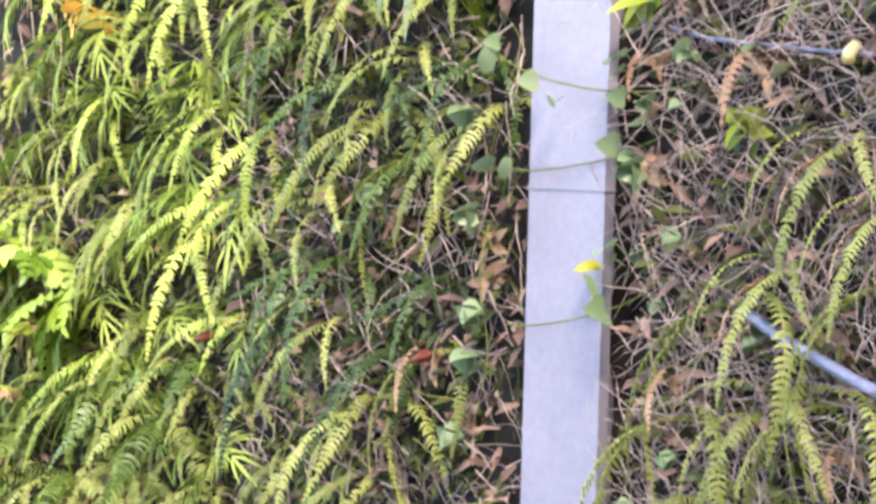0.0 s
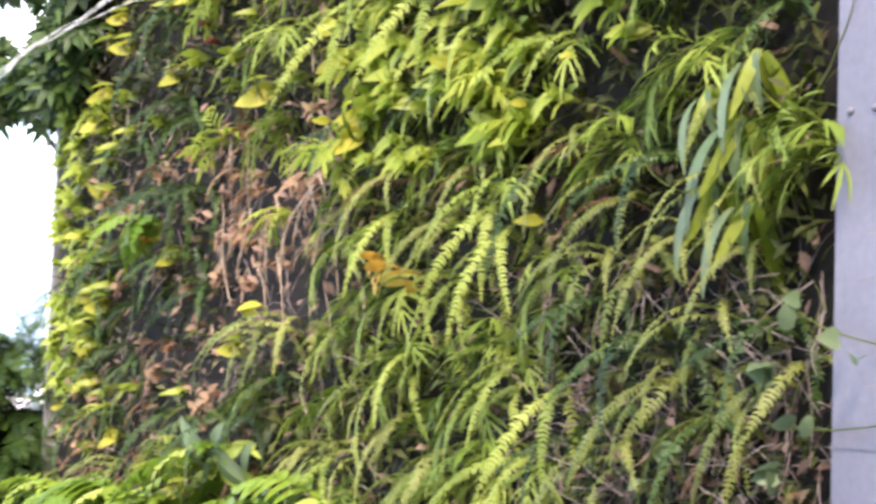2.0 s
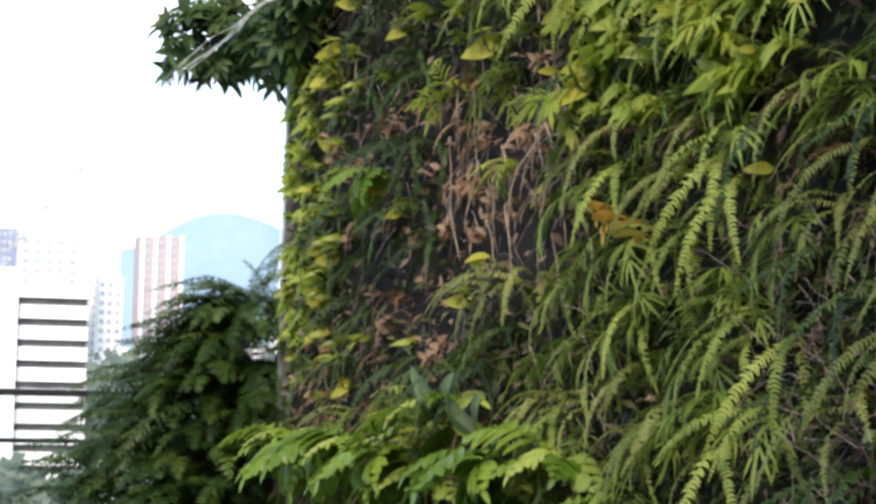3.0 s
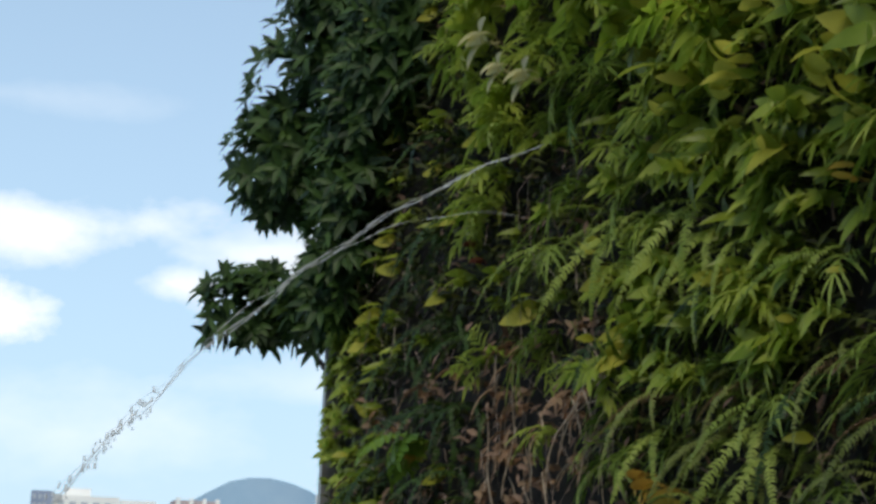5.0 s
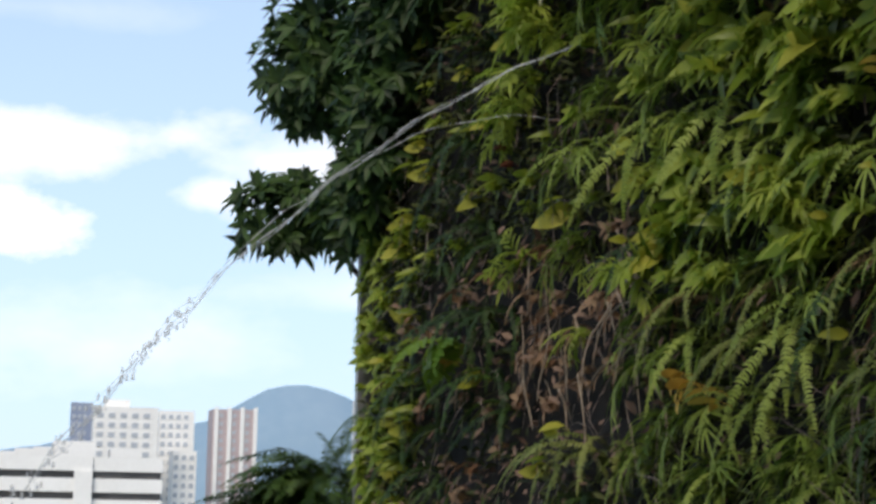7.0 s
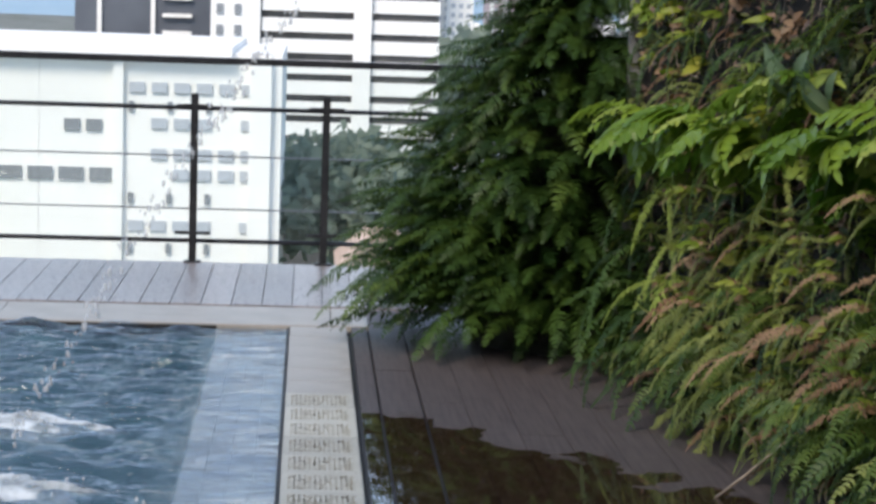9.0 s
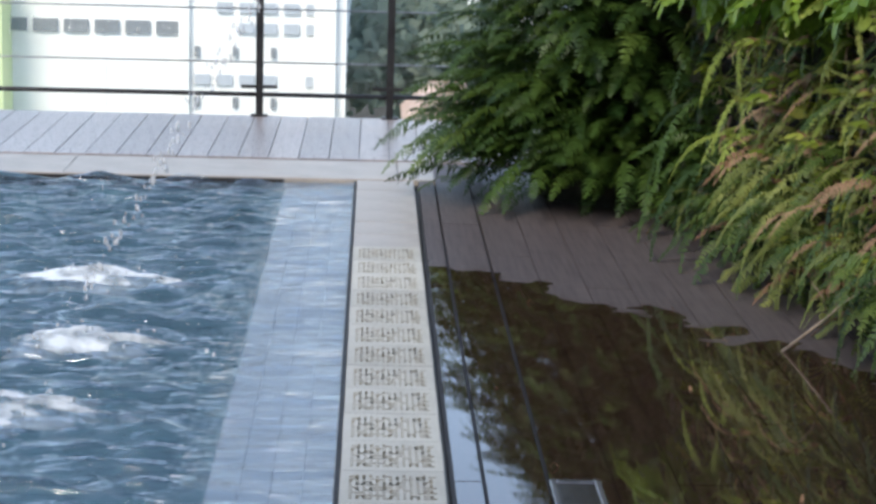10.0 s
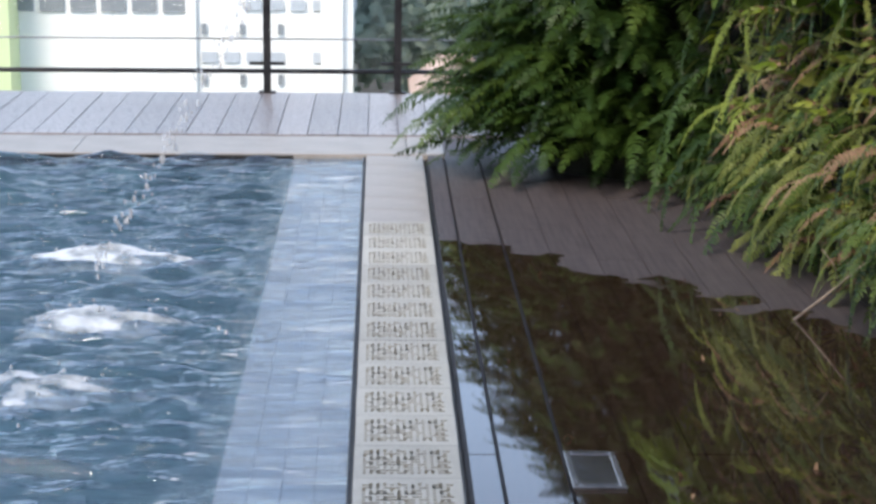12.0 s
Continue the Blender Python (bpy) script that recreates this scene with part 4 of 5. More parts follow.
for k in range(70):
    grow("fading_creeper", rng.uniform(1.15, 3.4), rng.uniform(0.25, 1.2), rng.uniform(0.14, 0.32), rng.uniform(-25, 25), rng.uniform(0.6, 0.95))
BIG = [one_leaf(0.30, 0.105, 1.2, HEART, "lance", 0.1, steps=7), one_leaf(0.26, 0.095, 1.6, BROAD, "lance", 0.12, steps=7)]
KIND["nest_fern"] = [(lambda: [(BIG[0], 150, 30, 1.0), (BIG[0], -160, 35, .95), (BIG[1], 100, 20, .9), (BIG[1], -110, 20, .9), (BIG[0], 175, -5, .8)], "fern")]
LBL["nest_fern"] = "nest fern with broad upright pale green leaves"
for s, z, sc in ((2.36, 1.46, 1.0), (2.62, 1.42, .8), (3.05, 1.30, .8)):
    grow("nest_fern", s, z, 0.14, rng.uniform(-10, 10), sc, 0)
# arching fronds by the column
KIND["arching_fern"] = [(lambda: [(FERNS[2], -70, 35, 1.35), (FERNS[2], -50, 25, 1.2), (FERNS[0], 60, 25, 1.2), (FERNS[0], -85, 10, 1.1)], "fern")]
LBL["arching_fern"] = "sword fern with long arching pale green fronds"
for s, z, sc in ((6.32, 1.48, 1.0), (6.55, 1.30, .9), (6.15, 1.22, 1.0), (6.45, 1.05, 1.0), (5.35, 1.28, .8), (5.25, 1.75, .8), (6.7, 1.55, 1.0)):
    grow("arching_fern", s, z, 0.08, rng.uniform(-10, 10), sc, 0)

# ferns along the wall's foot, spilling over the deck
s = 0.55
while s < 6.5:
    for zz, oo in ((0.16, 0.10), (0.38, 0.12), (0.62, 0.10)):
        if rng.random() < 0.9:
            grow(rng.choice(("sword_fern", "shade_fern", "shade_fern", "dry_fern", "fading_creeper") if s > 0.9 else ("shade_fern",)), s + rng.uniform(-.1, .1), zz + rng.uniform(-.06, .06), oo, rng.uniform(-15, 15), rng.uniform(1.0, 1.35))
    s += 0.27

# lime leaves in a dense column at the far edge, and more under the tree
for k in range(95):
    s, z = 0.15 + 0.75 * rng.random() ** 1.6, rng.uniform(1.72, 3.05)
    grow("lime_creeper" if s < 0.6 else "creeper", s, z, 0.03, rng.uniform(-60, 60), 0.75 + 0.3 * min(1, s))
for k in range(70):
    s, z = rng.uniform(0.25, 2.1), rng.uniform(0.75, 1.8)
    grow(rng.choice(("dry_fern", "dry_fern", "fading_creeper", "shade_fern", "creeper")), s, z, 0.05, rng.uniform(-30, 30), 0.6 + 0.3 * min(1, s))

# bright narrow sprays between the tree and the creepers
KIND["lime_spray"] = [(lambda: fan(LIME_SPRAYS, 5, 100), "fern"), (lambda: fan(LIME_SPRAYS, 5, 80, middle=-50), "fern")]
LBL["lime_spray"] = "yellow-green narrow-leaved plant hanging on the wall"
for k in range(46):
    grow("lime_spray", rng.uniform(1.7, 2.9) if k % 4 == 1 else rng.uniform(1.9, 5.0), rng.uniform(3.25, 4.3) if k % 6 else rng.uniform(2.4, 3.2), rng.uniform(0.06, 0.16), rng.uniform(-50, 30), rng.uniform(0.6, 1.0))

# large bright leaves high up, and round the bald patch
for k in range(46):
    grow("lime_creeper" if rng.random() < 0.7 else "creeper", rng.uniform(3.1, 4.4), rng.uniform(2.55, 3.3), 0.08, rng.uniform(-50, 50), rng.uniform(0.9, 1.35))
for k in range(46):
    grow("lime_creeper" if rng.random() < 0.6 else "creeper", rng.uniform(3.4, 5.2), rng.uniform(2.95, 3.9), rng.uniform(0.06, 0.2), rng.uniform(-50, 50), rng.uniform(0.8, 1.5))
for k in range(26):
    grow("lime_creeper", rng.uniform(3.4, 4.6), rng.uniform(2.45, 2.95), 0.10, rng.uniform(-50, 50), rng.uniform(0.8, 1.2))
for k in range(34):
    grow("dry_fern", rng.uniform(1.95, 3.1), rng.uniform(2.15, 2.8), 0.04, rng.uniform(-40, 40), rng.uniform(0.6, 0.9))

# undergrowth that fills the gaps, its green darkened for the shade between plants
def undergrowth(name, label, mat, count, test, size, kind_shape="oval"):
    g, r, k = Geo(), random.Random(len(name) * 7 + count), 0
    while k < count:
        s, z = r.uniform(0.08, 7.8), r.uniform(0.02, 4.8)
        if not test(s, z, r):
            continue
        k += 1
        way = Vector((r.uniform(-1, 1), -r.uniform(0.1, 0.9), r.uniform(-1, 0.6)))
        g.blade((s, -r.uniform(0.0, 0.10) * (0.5 if s < 0.4 else 1), z), way, (r.uniform(-.4, .4), -0.8, 0.5), r.uniform(*size), r.uniform(0.016, 0.034), r.uniform(0.2, 1.2), 2, kind_shape)
    ob = thing(name, label, "undergrowth", kind="stuff", data=g.mesh(name, mat))
    ob.matrix_basis = WALL
    return ob


undergrowth("undergrowth", "small mixed leaves on the felt, darkened as gap shade", MIXED, 21000, lambda s, z, r: not bare(s, z) and r.random() < (0.6 if s > 5.9 else 0.35 if (s < 2.3 and z < 2.8) else 1.0), (0.04, 0.09))
undergrowth("dry_litter", "brown dry leaves caught in the green wall", DRY, 6600, lambda s, z, r: not (5.6 < s < 5.95) and r.random() < (1.0 if s > 5.9 or (s > 4.7 and z < 1.8) else 0.5 if 1.1 < s < 3.2 and 1.3 < z < 2.8 else 0.2), (0.03, 0.08), "lance")


def stems(name, label, count, s0, s1, z0, z1, length, radius, seed, mat=STEM, hang=0.0):
    g, r = Geo(), random.Random(seed)
    for _ in range(count):
        p = Vector((r.uniform(s0, s1), -r.uniform(0.01, 0.14), r.uniform(z0, z1)))
        d = Vector((r.uniform(-1, 1), r.uniform(-.2, .2), r.uniform(-.7, .7) - hang)).normalized()
        pts = [p.copy()]
        n = r.randint(4, 6)
        ln = length * r.uniform(0.5, 1.2)
        for _ in range(n):
            d = (d + Vector((r.uniform(-.35, .35), r.uniform(-.15, .15), r.uniform(-.35, .3) - 0.06 - hang * .5))).normalized()
            p = p + d * ln / n
            p.y = min(-0.005, max(-0.19, p.y))
            pts.append(p.copy())
        g.tube(pts, radius * r.uniform(0.6, 1.4), radius * 0.4, 4)
    ob = thing(name, label, "dry stems", kind="stuff", data=g.mesh(name, mat))
    ob.matrix_basis = WALL
    return ob


stems("dry_stems", "tangle of dry brown vine stems on the wall", 2600, 5.96, 7.3, 0.5, 2.3, 0.26, 0.0016, 3)
stems("hanging_roots", "thin grey roots hanging over dark felt", 260, 5.97, 7.2, 2.3, 3.1, 0.34, 0.0018, 13, STEM, 0.9)
stems("dry_stems", "thin dry stems among the ferns", 700, 4.3, 5.62, 0.4, 2.1, 0.24, 0.0020, 4)
stems("dry_stems", "thin brown stems under the creepers", 260, 0.6, 3.4, 1.0, 3.4, 0.26, 0.0017, 5, hang=0.1)
stems("hanging_roots", "pale roots hanging over bare felt", 44, 2.05, 3.2, 2.2, 2.8, 0.30, 0.0050, 6, ROOT, 0.45)
stems("fern_stalks", "thin stalks among the hanging ferns", 420, 2.8, 5.6, 0.9, 3.9, 0.22, 0.0020, 7, FERN)

# thin vines with leaves across the column
g = Geo()
for s0, z0, s1, z1, sag in ((5.45, 1.74, 6.15, 1.84, .05), (5.5, 2.03, 6.2, 1.93, .06), (5.62, 1.37, 6.1, 1.50, .03), (5.3, 2.3, 5.75, 2.75, .1), (5.9, 2.45, 5.98, 2.95, -.02), (5.55, 1.6, 5.53, 1.2, .01)):
    g.tube([(s0 + (s1 - s0) * t, -0.15 - 0.02 * math.sin(t * 6), z0 + (z1 - z0) * t - sag * 4 * t * (1 - t)) for t in [k / 8 for k in range(9)]], 0.0024, 0.0016, 4)
vine = thing("vine", "thin green vine crossing the steel column", "vine", data=g.mesh("vine", FERN))
vine.matrix_basis = WALL
for s, z, k in ((5.60, 1.72, 0), (5.68, 1.73, 1), (5.98, 1.80, 0), (6.08, 1.82, 1), (5.62, 1.98, 0), (5.72, 1.93, 0), (5.80, 1.90, 1), (5.58, 2.02, 1), (6.0, 1.90, 1), (5.95, 1.42, 0), (5.97, 1.50, 1)):
    part("leaf", HEARTS[k], vine, Matrix.Translation((s, -0.155, z)) @ pose(0, 0, 0, rng.uniform(-20, 20), rng.uniform(-150, 150), 0) @ Matrix.Scale(rng.uniform(.7, 1.1), 4))
g = Geo()
g.tube([(6.16, -0.02, 1.49), (6.28, -0.07, 1.455), (6.4, -0.11, 1.42), (6.66, -0.16, 1.35), (7.0, -0.15, 1.27), (7.6, -0.08, 1.2)], 0.0125, sides=10)
hose = thing("irrigation_hose", "blue-grey irrigation hose lying in dry stems", "hose", data=g.mesh("irrigation_hose", HOSE, True))
hose.matrix_basis = WALL

# thin irrigation pipe with a drip emitter, right of the column
g = Geo()
g.tube([(5.98, -0.06, 2.06), (6.2, -0.10, 2.02), (6.5, -0.11, 1.99), (6.9, -0.11, 1.96), (7.6, -0.08, 1.95)], 0.0042, sides=8)
drip = thing("drip_pipe", "thin grey irrigation pipe across the dry wall", "pipe", data=g.mesh("drip_pipe", HOSE, True))
drip.matrix_basis = WALL
g = Geo()
g.tube([(6.58, -0.115, 2.0), (6.585, -0.14, 1.985), (6.59, -0.15, 1.97)], 0.012, 0.014, 8)
part("emitter", g.mesh("emitter", CREAM, True), drip, label="cream plastic drip emitter")

# ---- big fern bush at the wall's far foot ----
bush = thing("fern_bush", "large dark green mound of arching ferns on the deck", "fern bush")


def mound(z):
    """How far the mound's frond tips reach from its middle at a height."""
    return 1.36 * max(0.0, 1 - (z / 2.12) ** 2.0) ** 0.8


# core added inside: carries the fronds, near black for the mound's shaded gaps
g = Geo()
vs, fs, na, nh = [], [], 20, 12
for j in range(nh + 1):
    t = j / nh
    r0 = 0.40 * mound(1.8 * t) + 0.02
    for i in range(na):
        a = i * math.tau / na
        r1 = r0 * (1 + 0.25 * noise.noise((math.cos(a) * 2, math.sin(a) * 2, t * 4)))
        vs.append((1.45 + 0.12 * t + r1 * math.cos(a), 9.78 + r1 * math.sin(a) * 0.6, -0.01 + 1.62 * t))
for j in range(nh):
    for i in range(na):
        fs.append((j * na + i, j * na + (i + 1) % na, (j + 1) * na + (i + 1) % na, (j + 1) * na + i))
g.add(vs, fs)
part("root_mass", g.mesh("root_mass", BUSH_CORE), bush, label="dark core added to carry the fronds and darken gaps")


def bush_pose(a, shell, j, high=1.8):
    """Pose of a frond of shape j at bearing a; shell: 1 at the mound's skin, less within."""
    z = 0.10 + high * rng.random() ** 0.85
    size = rng.uniform(0.7, 1.05) * (1 - 0.18 * z / 2.2)
    reach = max(0.04, mound(z) * shell - 0.72 * BUSH_SHAPES[j][0] * size)
    turn = math.degrees(math.atan2(math.sin(a) * 0.7, math.cos(a))) + 90 + rng.uniform(-38, 38)
    return pose(1.45 + 0.12 * z / 2.2 + reach * math.cos(a), 9.78 + reach * math.sin(a) * 0.6, z, 0, 0, turn) @ pose(0, 0, 0, rng.uniform(-28, 14), rng.uniform(-22, 22), 0) @ Matrix.Scale(size, 4)


for k in range(280):
    a = rng.uniform(math.pi * 0.72, math.pi * 1.75) if k % 3 else rng.uniform(math.pi * 0.8, math.pi * 1.3)
    j = rng.randrange(3)
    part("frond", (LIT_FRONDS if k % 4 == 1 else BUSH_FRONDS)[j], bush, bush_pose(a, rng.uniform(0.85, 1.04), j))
# the rest of its fronds, joined; all but one lot in the shaded green
base_fronds = [np.array([v.co for v in me.vertices]) for me in BUSH_FRONDS]
base_faces = [[tuple(p.vertices) for p in me.polygons] for me in BUSH_FRONDS]
for lot in range(9):
    g = Geo()
    for k in range(110):
        a = rng.uniform(math.pi * 0.72, math.pi * 1.8)
        j = rng.randrange(3)
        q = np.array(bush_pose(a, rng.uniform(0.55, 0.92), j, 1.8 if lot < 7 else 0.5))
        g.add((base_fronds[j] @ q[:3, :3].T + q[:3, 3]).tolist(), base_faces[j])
    tagged(part("foliage", g.mesh("foliage", FERN_MID if lot == 0 else FERN_SHADE), bush), kind="stuff")
# upright young shoots above it
for k in range(20):
    x, y2 = 1.05 + 0.03 * k + rng.uniform(-.05, .05), 9.72 + rng.uniform(-.1, .1)
    part("shoot", rng.choice(LIT_FRONDS), bush, pose(x, y2, 1.35 + 0.03 * k + rng.uniform(0, .15), 0, 0, rng.uniform(-80, 60)) @ pose(0, 0, 0, -55, 0, 0) @ Matrix.Scale(rng.uniform(.4, .6), 4))

# ---- tree over the wall's far end ----
tree = thing("tree", "dark glossy-leaved tree leaning over the wall's end", "tree")
g = Geo()
g.tube([(1.95, 9.85, -1.3), (1.95, 9.82, 0.8), (1.92, 9.78, 2.2), (1.86, 9.72, 3.0), (1.78, 9.66, 3.9), (1.72, 9.6, 4.8), (1.7, 9.55, 5.6)], 0.06, 0.022, 10)
part("trunk", g.mesh("trunk", BARK, True), tree)
LOBES = ((1.62, 9.58, 4.35, .50, .40, .66), (1.36, 9.75, 4.05, .32, .3, .36), (1.28, 9.78, 3.26, .34, .2, .22), (1.62, 9.35, 3.22, .30, .22, .26), (1.72, 9.55, 5.25, .55, .45, .65), (1.55, 8.75, 3.85, .16, .42, .60), (1.62, 8.35, 4.3, .18, .35, .4), (1.5, 8.95, 3.3, .10, .25, .25), (1.5, 9.15, 4.75, .22, .3, .45))
br, cr = Geo(), Geo()
rt = random.Random(4)
for cx_, cy_, cz_, rx_, ry_, rz_ in LOBES:
    root_z = max(2.6, cz_ - 0.5)
    br.tube([(1.8, 9.7, root_z), ((1.8 + cx_) / 2, (9.7 + cy_) / 2, (root_z + cz_) / 2 + .05), (cx_, cy_, cz_)], 0.02, 0.008, 6)
    n = int(70 + 900 * rx_ * ry_ * rz_ / 0.1)
    n = min(int(n * 0.62), 200)
    for _ in range(n):
        while True:
            q = Vector((rt.uniform(-1, 1), rt.uniform(-1, 1), rt.uniform(-1, 1)))
            if 0.25 < q.length < 1.0 + 0.22 * noise.noise((q.x * 2.5, q.y * 2.5, q.z * 2.5 + cx_ * 9)):
                break
        c = Vector((cx_ + q.x * rx_, cy_ + q.y * ry_, cz_ + q.z * rz_))
        if rt.random() < 0.15:
            br.tube([(cx_, cy_, cz_), ((cx_ + c.x) / 2, (cy_ + c.y) / 2, (cz_ + c.z) / 2 + .02), tuple(c)], 0.006, 0.002, 4)
        axis = Vector((q.x, q.y - .3, q.z * .6 + 0.35)).normalized()
        e1 = axis.cross(Vector((0.2, 0.1, 0.97))).normalized()
        e2 = axis.cross(e1)
        m_ = rt.randint(5, 8)
        ln = rt.uniform(0.085, 0.145)
        for k in range(m_):
            a = k * math.tau / m_ + rt.uniform(-.3, .3)
            way = (e1 * math.cos(a) + e2 * math.sin(a)) * 0.9 + axis * rt.uniform(0.1, 0.7)
            cr.blade(c, way, tuple(axis), ln * rt.uniform(.75, 1.1), ln * 0.32, rt.uniform(0.5, 1.3), 3, "oval", 0.2)
tagged(part("branchwork", br.mesh("branchwork", BARK, True), tree), kind="stuff")
part("crown", cr.mesh("crown", TREE), tree)

# ---- water jets and their splashes ----
def jet(spout, land, seed, faint=False):
    r = random.Random(seed)
    ob = thing("water_jet", "thin arcing water jet falling into the pool", "water jet", "pool jets")
    a, b2 = Vector(spout), Vector((land[0], land[1], 0.0))
    n = 90

    def at(t):
        p = a.lerp(b2, t)
        u = 3.08 * t * 0.975
        p.z = 3.54 * (1 - (0.346 * u + 0.243 * u * u) / 3.37) - (3.54 - a.z) * max(0.0, 1 - t / 0.4) ** 2
        return p
    for k in range(1 if faint else 3):
        g = Geo()
        ph, w = r.uniform(0, 6), r.uniform(0.007, 0.014)
        pts = []
        for i in range(n + 1):
            t = i / n
            p = at(t * 0.66)
            sp = w * (0.4 + 1.6 * t)
            pts.append(p + Vector((0, sp * math.sin(ph + 46 * t + 3 * noise.noise((t * 9, k, seed))), sp * math.cos(ph + 39 * t + 3 * noise.noise((t * 8, seed, k))))))
        g.tube(pts, 0.0036, 0.0046, 6, [0.0023 * (0.2 + 2.0 * abs(noise.noise((i * 0.55, k * 3.1, seed)))) * (1 + 0.5 * i / n) for i in range(n + 1)])
        part("strand", g.mesh("strand", JET, True), ob)
    g = Geo()
    for i in range(70 if faint else 210):
        t = r.uniform(0.35, 1.0) ** 0.7
        p = at(t) + Vector((r.gauss(0, .012), r.gauss(0, .012), r.gauss(0, .015))) * (0.4 + t)
        if p.z < 0.01:
            continue
        rad = r.uniform(0.003, 0.008)
        g.tube([p - Vector((0, 0, rad * 1.6)), p - Vector((0, 0, rad * .6)), p + Vector((0, 0, rad * .6)), p + Vector((0, 0, rad * 1.6))], rad, rad * .6, 6)
    tagged(part("spray", g.mesh("spray", JET, True), ob), kind="stuff")
    g = Geo()
    g.tube([a + Vector((0.16, 0.02, -0.03)), a + Vector((0.05, 0.01, 0.005)), a], 0.011, 0.008, 8)
    part("nozzle", g.mesh("nozzle", RAIL, True), ob, label="small dark spout")
    return ob


jet((2.03, 6.73, 3.54), LANDINGS[1], 2)
jet((1.97, 7.03, 3.28), LANDINGS[1], 7, True)


def splash(x, y, seed):
    r = random.Random(seed)
    ob = thing("splash", "white foaming splash on the pool water", "splash", "pool jets")
    g = Geo()
    na, nr = 40, 16
    vs, fs = [], []
    for j in range(nr + 1):
        for i in range(na):
            a, q = i * math.tau / na, j / nr
            rad = 0.25 * q * (1 + 0.7 * noise.noise((math.cos(a) * 2.6 + seed, math.sin(a) * 2.6, 0)))
            hh = 0.045 * (1 - q ** 2) * (1 + 0.5 * noise.noise((math.cos(a) * q * 3.5 + seed, math.sin(a) * q * 3.5, 2))) + 0.007 * noise.noise((math.cos(a) * q * 9, math.sin(a) * q * 9, seed))
            vs.append((x - 0.05 + rad * math.cos(a) * 1.3, y + rad * math.sin(a) * .8, -0.012 + max(hh, 0) - 0.02 * q))
    for j in range(nr):
        for i in range(na):
            fs.append((j * na + i, j * na + (i + 1) % na, (j + 1) * na + (i + 1) % na, (j + 1) * na + i))
    g.add(vs, fs)
    part("foam", g.mesh("foam", FOAM, True), ob)
    g = Geo()
    for _ in range(36):
        a, q = r.uniform(0, math.tau), abs(r.gauss(0, 0.15))
        zz = max(0.0, 0.07 - q * .3) * r.random() ** 2 + 0.002
        p = Vector((x + q * math.cos(a) * 1.3, y + q * math.sin(a), zz))
        rad = r.uniform(0.003, 0.008)
        g.tube([p - Vector((0, 0, rad)), p - Vector((0, 0, rad * .4)), p + Vector((0, 0, rad * .5)), p + Vector((0, 0, rad))], rad, rad * .5, 6)
    tagged(part("froth", g.mesh("froth", FOAM, True), ob), kind="stuff")
    return ob


for k, (x, y) in enumerate(LANDINGS):
    splash(x, y, k * 3 + 1)

# added plate with a pale rim, standing in for a reflection on wet deck
drain = thing("drain_cover", "small glossy plate added for a reflection on the deck", "drain cover")
part("plate", boxes_mesh("plate", surface("glossy_dark_plate", (0.02, 0.018, 0.016), (0.05, 0.045, 0.04), 0.06, scale=20, bump=0.1, rough2=0.25), (0.555, 4.93, -0.004, 0.665, 5.17, 0.007), e=0.002), drain)
g = Geo()
for q in ((0.535, 4.90, 0.555, 5.20), (0.665, 4.90, 0.685, 5.20), (0.555, 4.90, 0.665, 4.93), (0.555, 5.17, 0.665, 5.20)):
    g.box(q[0], q[1], -0.004, q[2], q[3], 0.010, e=0.003)
part("rim", g.mesh("rim", surface("glossy_rim", (0.10, 0.10, 0.105), (0.22, 0.21, 0.21), 0.08, 0.6, scale=14, bump=0.1, rough2=0.3)), drain, label="glossy rim added for the reflection's pale outline")

# leaf litter on the wet deck, and a dry branch against the ferns
rl = random.Random(31)
for k, (x, y) in enumerate(((1.37, 6.89), (1.32, 6.81), (1.34, 5.40), (0.83, 4.98), (0.86, 4.85), (0.55, 5.32), (0.66, 7.36), (0.43, 6.14), (1.1, 6.2), (1.42, 6.0), (0.95, 5.6), (1.2, 7.3), (1.25, 5.1))):
    o = thing("fallen_leaf", "small fallen yellow-brown leaf lying on the deck", "leaf", "fallen leaves", data=(DRIES[1], DRIES[2], DRIES[0])[k % 3])
    o.matrix_basis = pose(x, y, 0.004, rl.uniform(-8, 8), rl.uniform(-8, 8), rl.uniform(0, 360)) @ Matrix.Scale(rl.uniform(0.2, 0.4), 4)
g = Geo()
g.tube([(2.55, -0.50, 0.0), (2.62, -0.42, 0.10), (2.74, -0.30, 0.27), (2.86, -0.18, 0.42), (2.95, -0.04, 0.52)], 0.006, 0.003, 6)
g.tube([(2.66, -0.38, 0.16), (2.70, -0.42, 0.24), (2.70, -0.47, 0.30)], 0.003, 0.0015, 5)
o = thing("dry_branch", "pale dry branch leaning out of the ferns", "branch", data=g.mesh("dry_branch", ROOT, True))
o.matrix_basis = WALL
KIND["spilling_fern"] = [(lambda: fan(LOW_FRONDS, 6, 95, size=(0.85, 1.15)), "fern"), (lambda: fan(LOW_FRONDS, 5, 80, middle=-30), "fern")]
LBL["spilling_fern"] = "bright sword fern spilling out over the wet deck"
for s, z, o, sc in ((3.25, 0.42, 0.22, 1.1), (3.0, 0.30, 0.20, 0.9), (3.6, 0.4, 0.22, 1.1), (2.6, 0.34, 0.16, 0.8), (2.0, 0.30, 0.16, 0.9), (1.5, 0.36, 0.14, 0.9)):
    grow("spilling_fern", s, z, o, rng.uniform(-15, 15), sc)
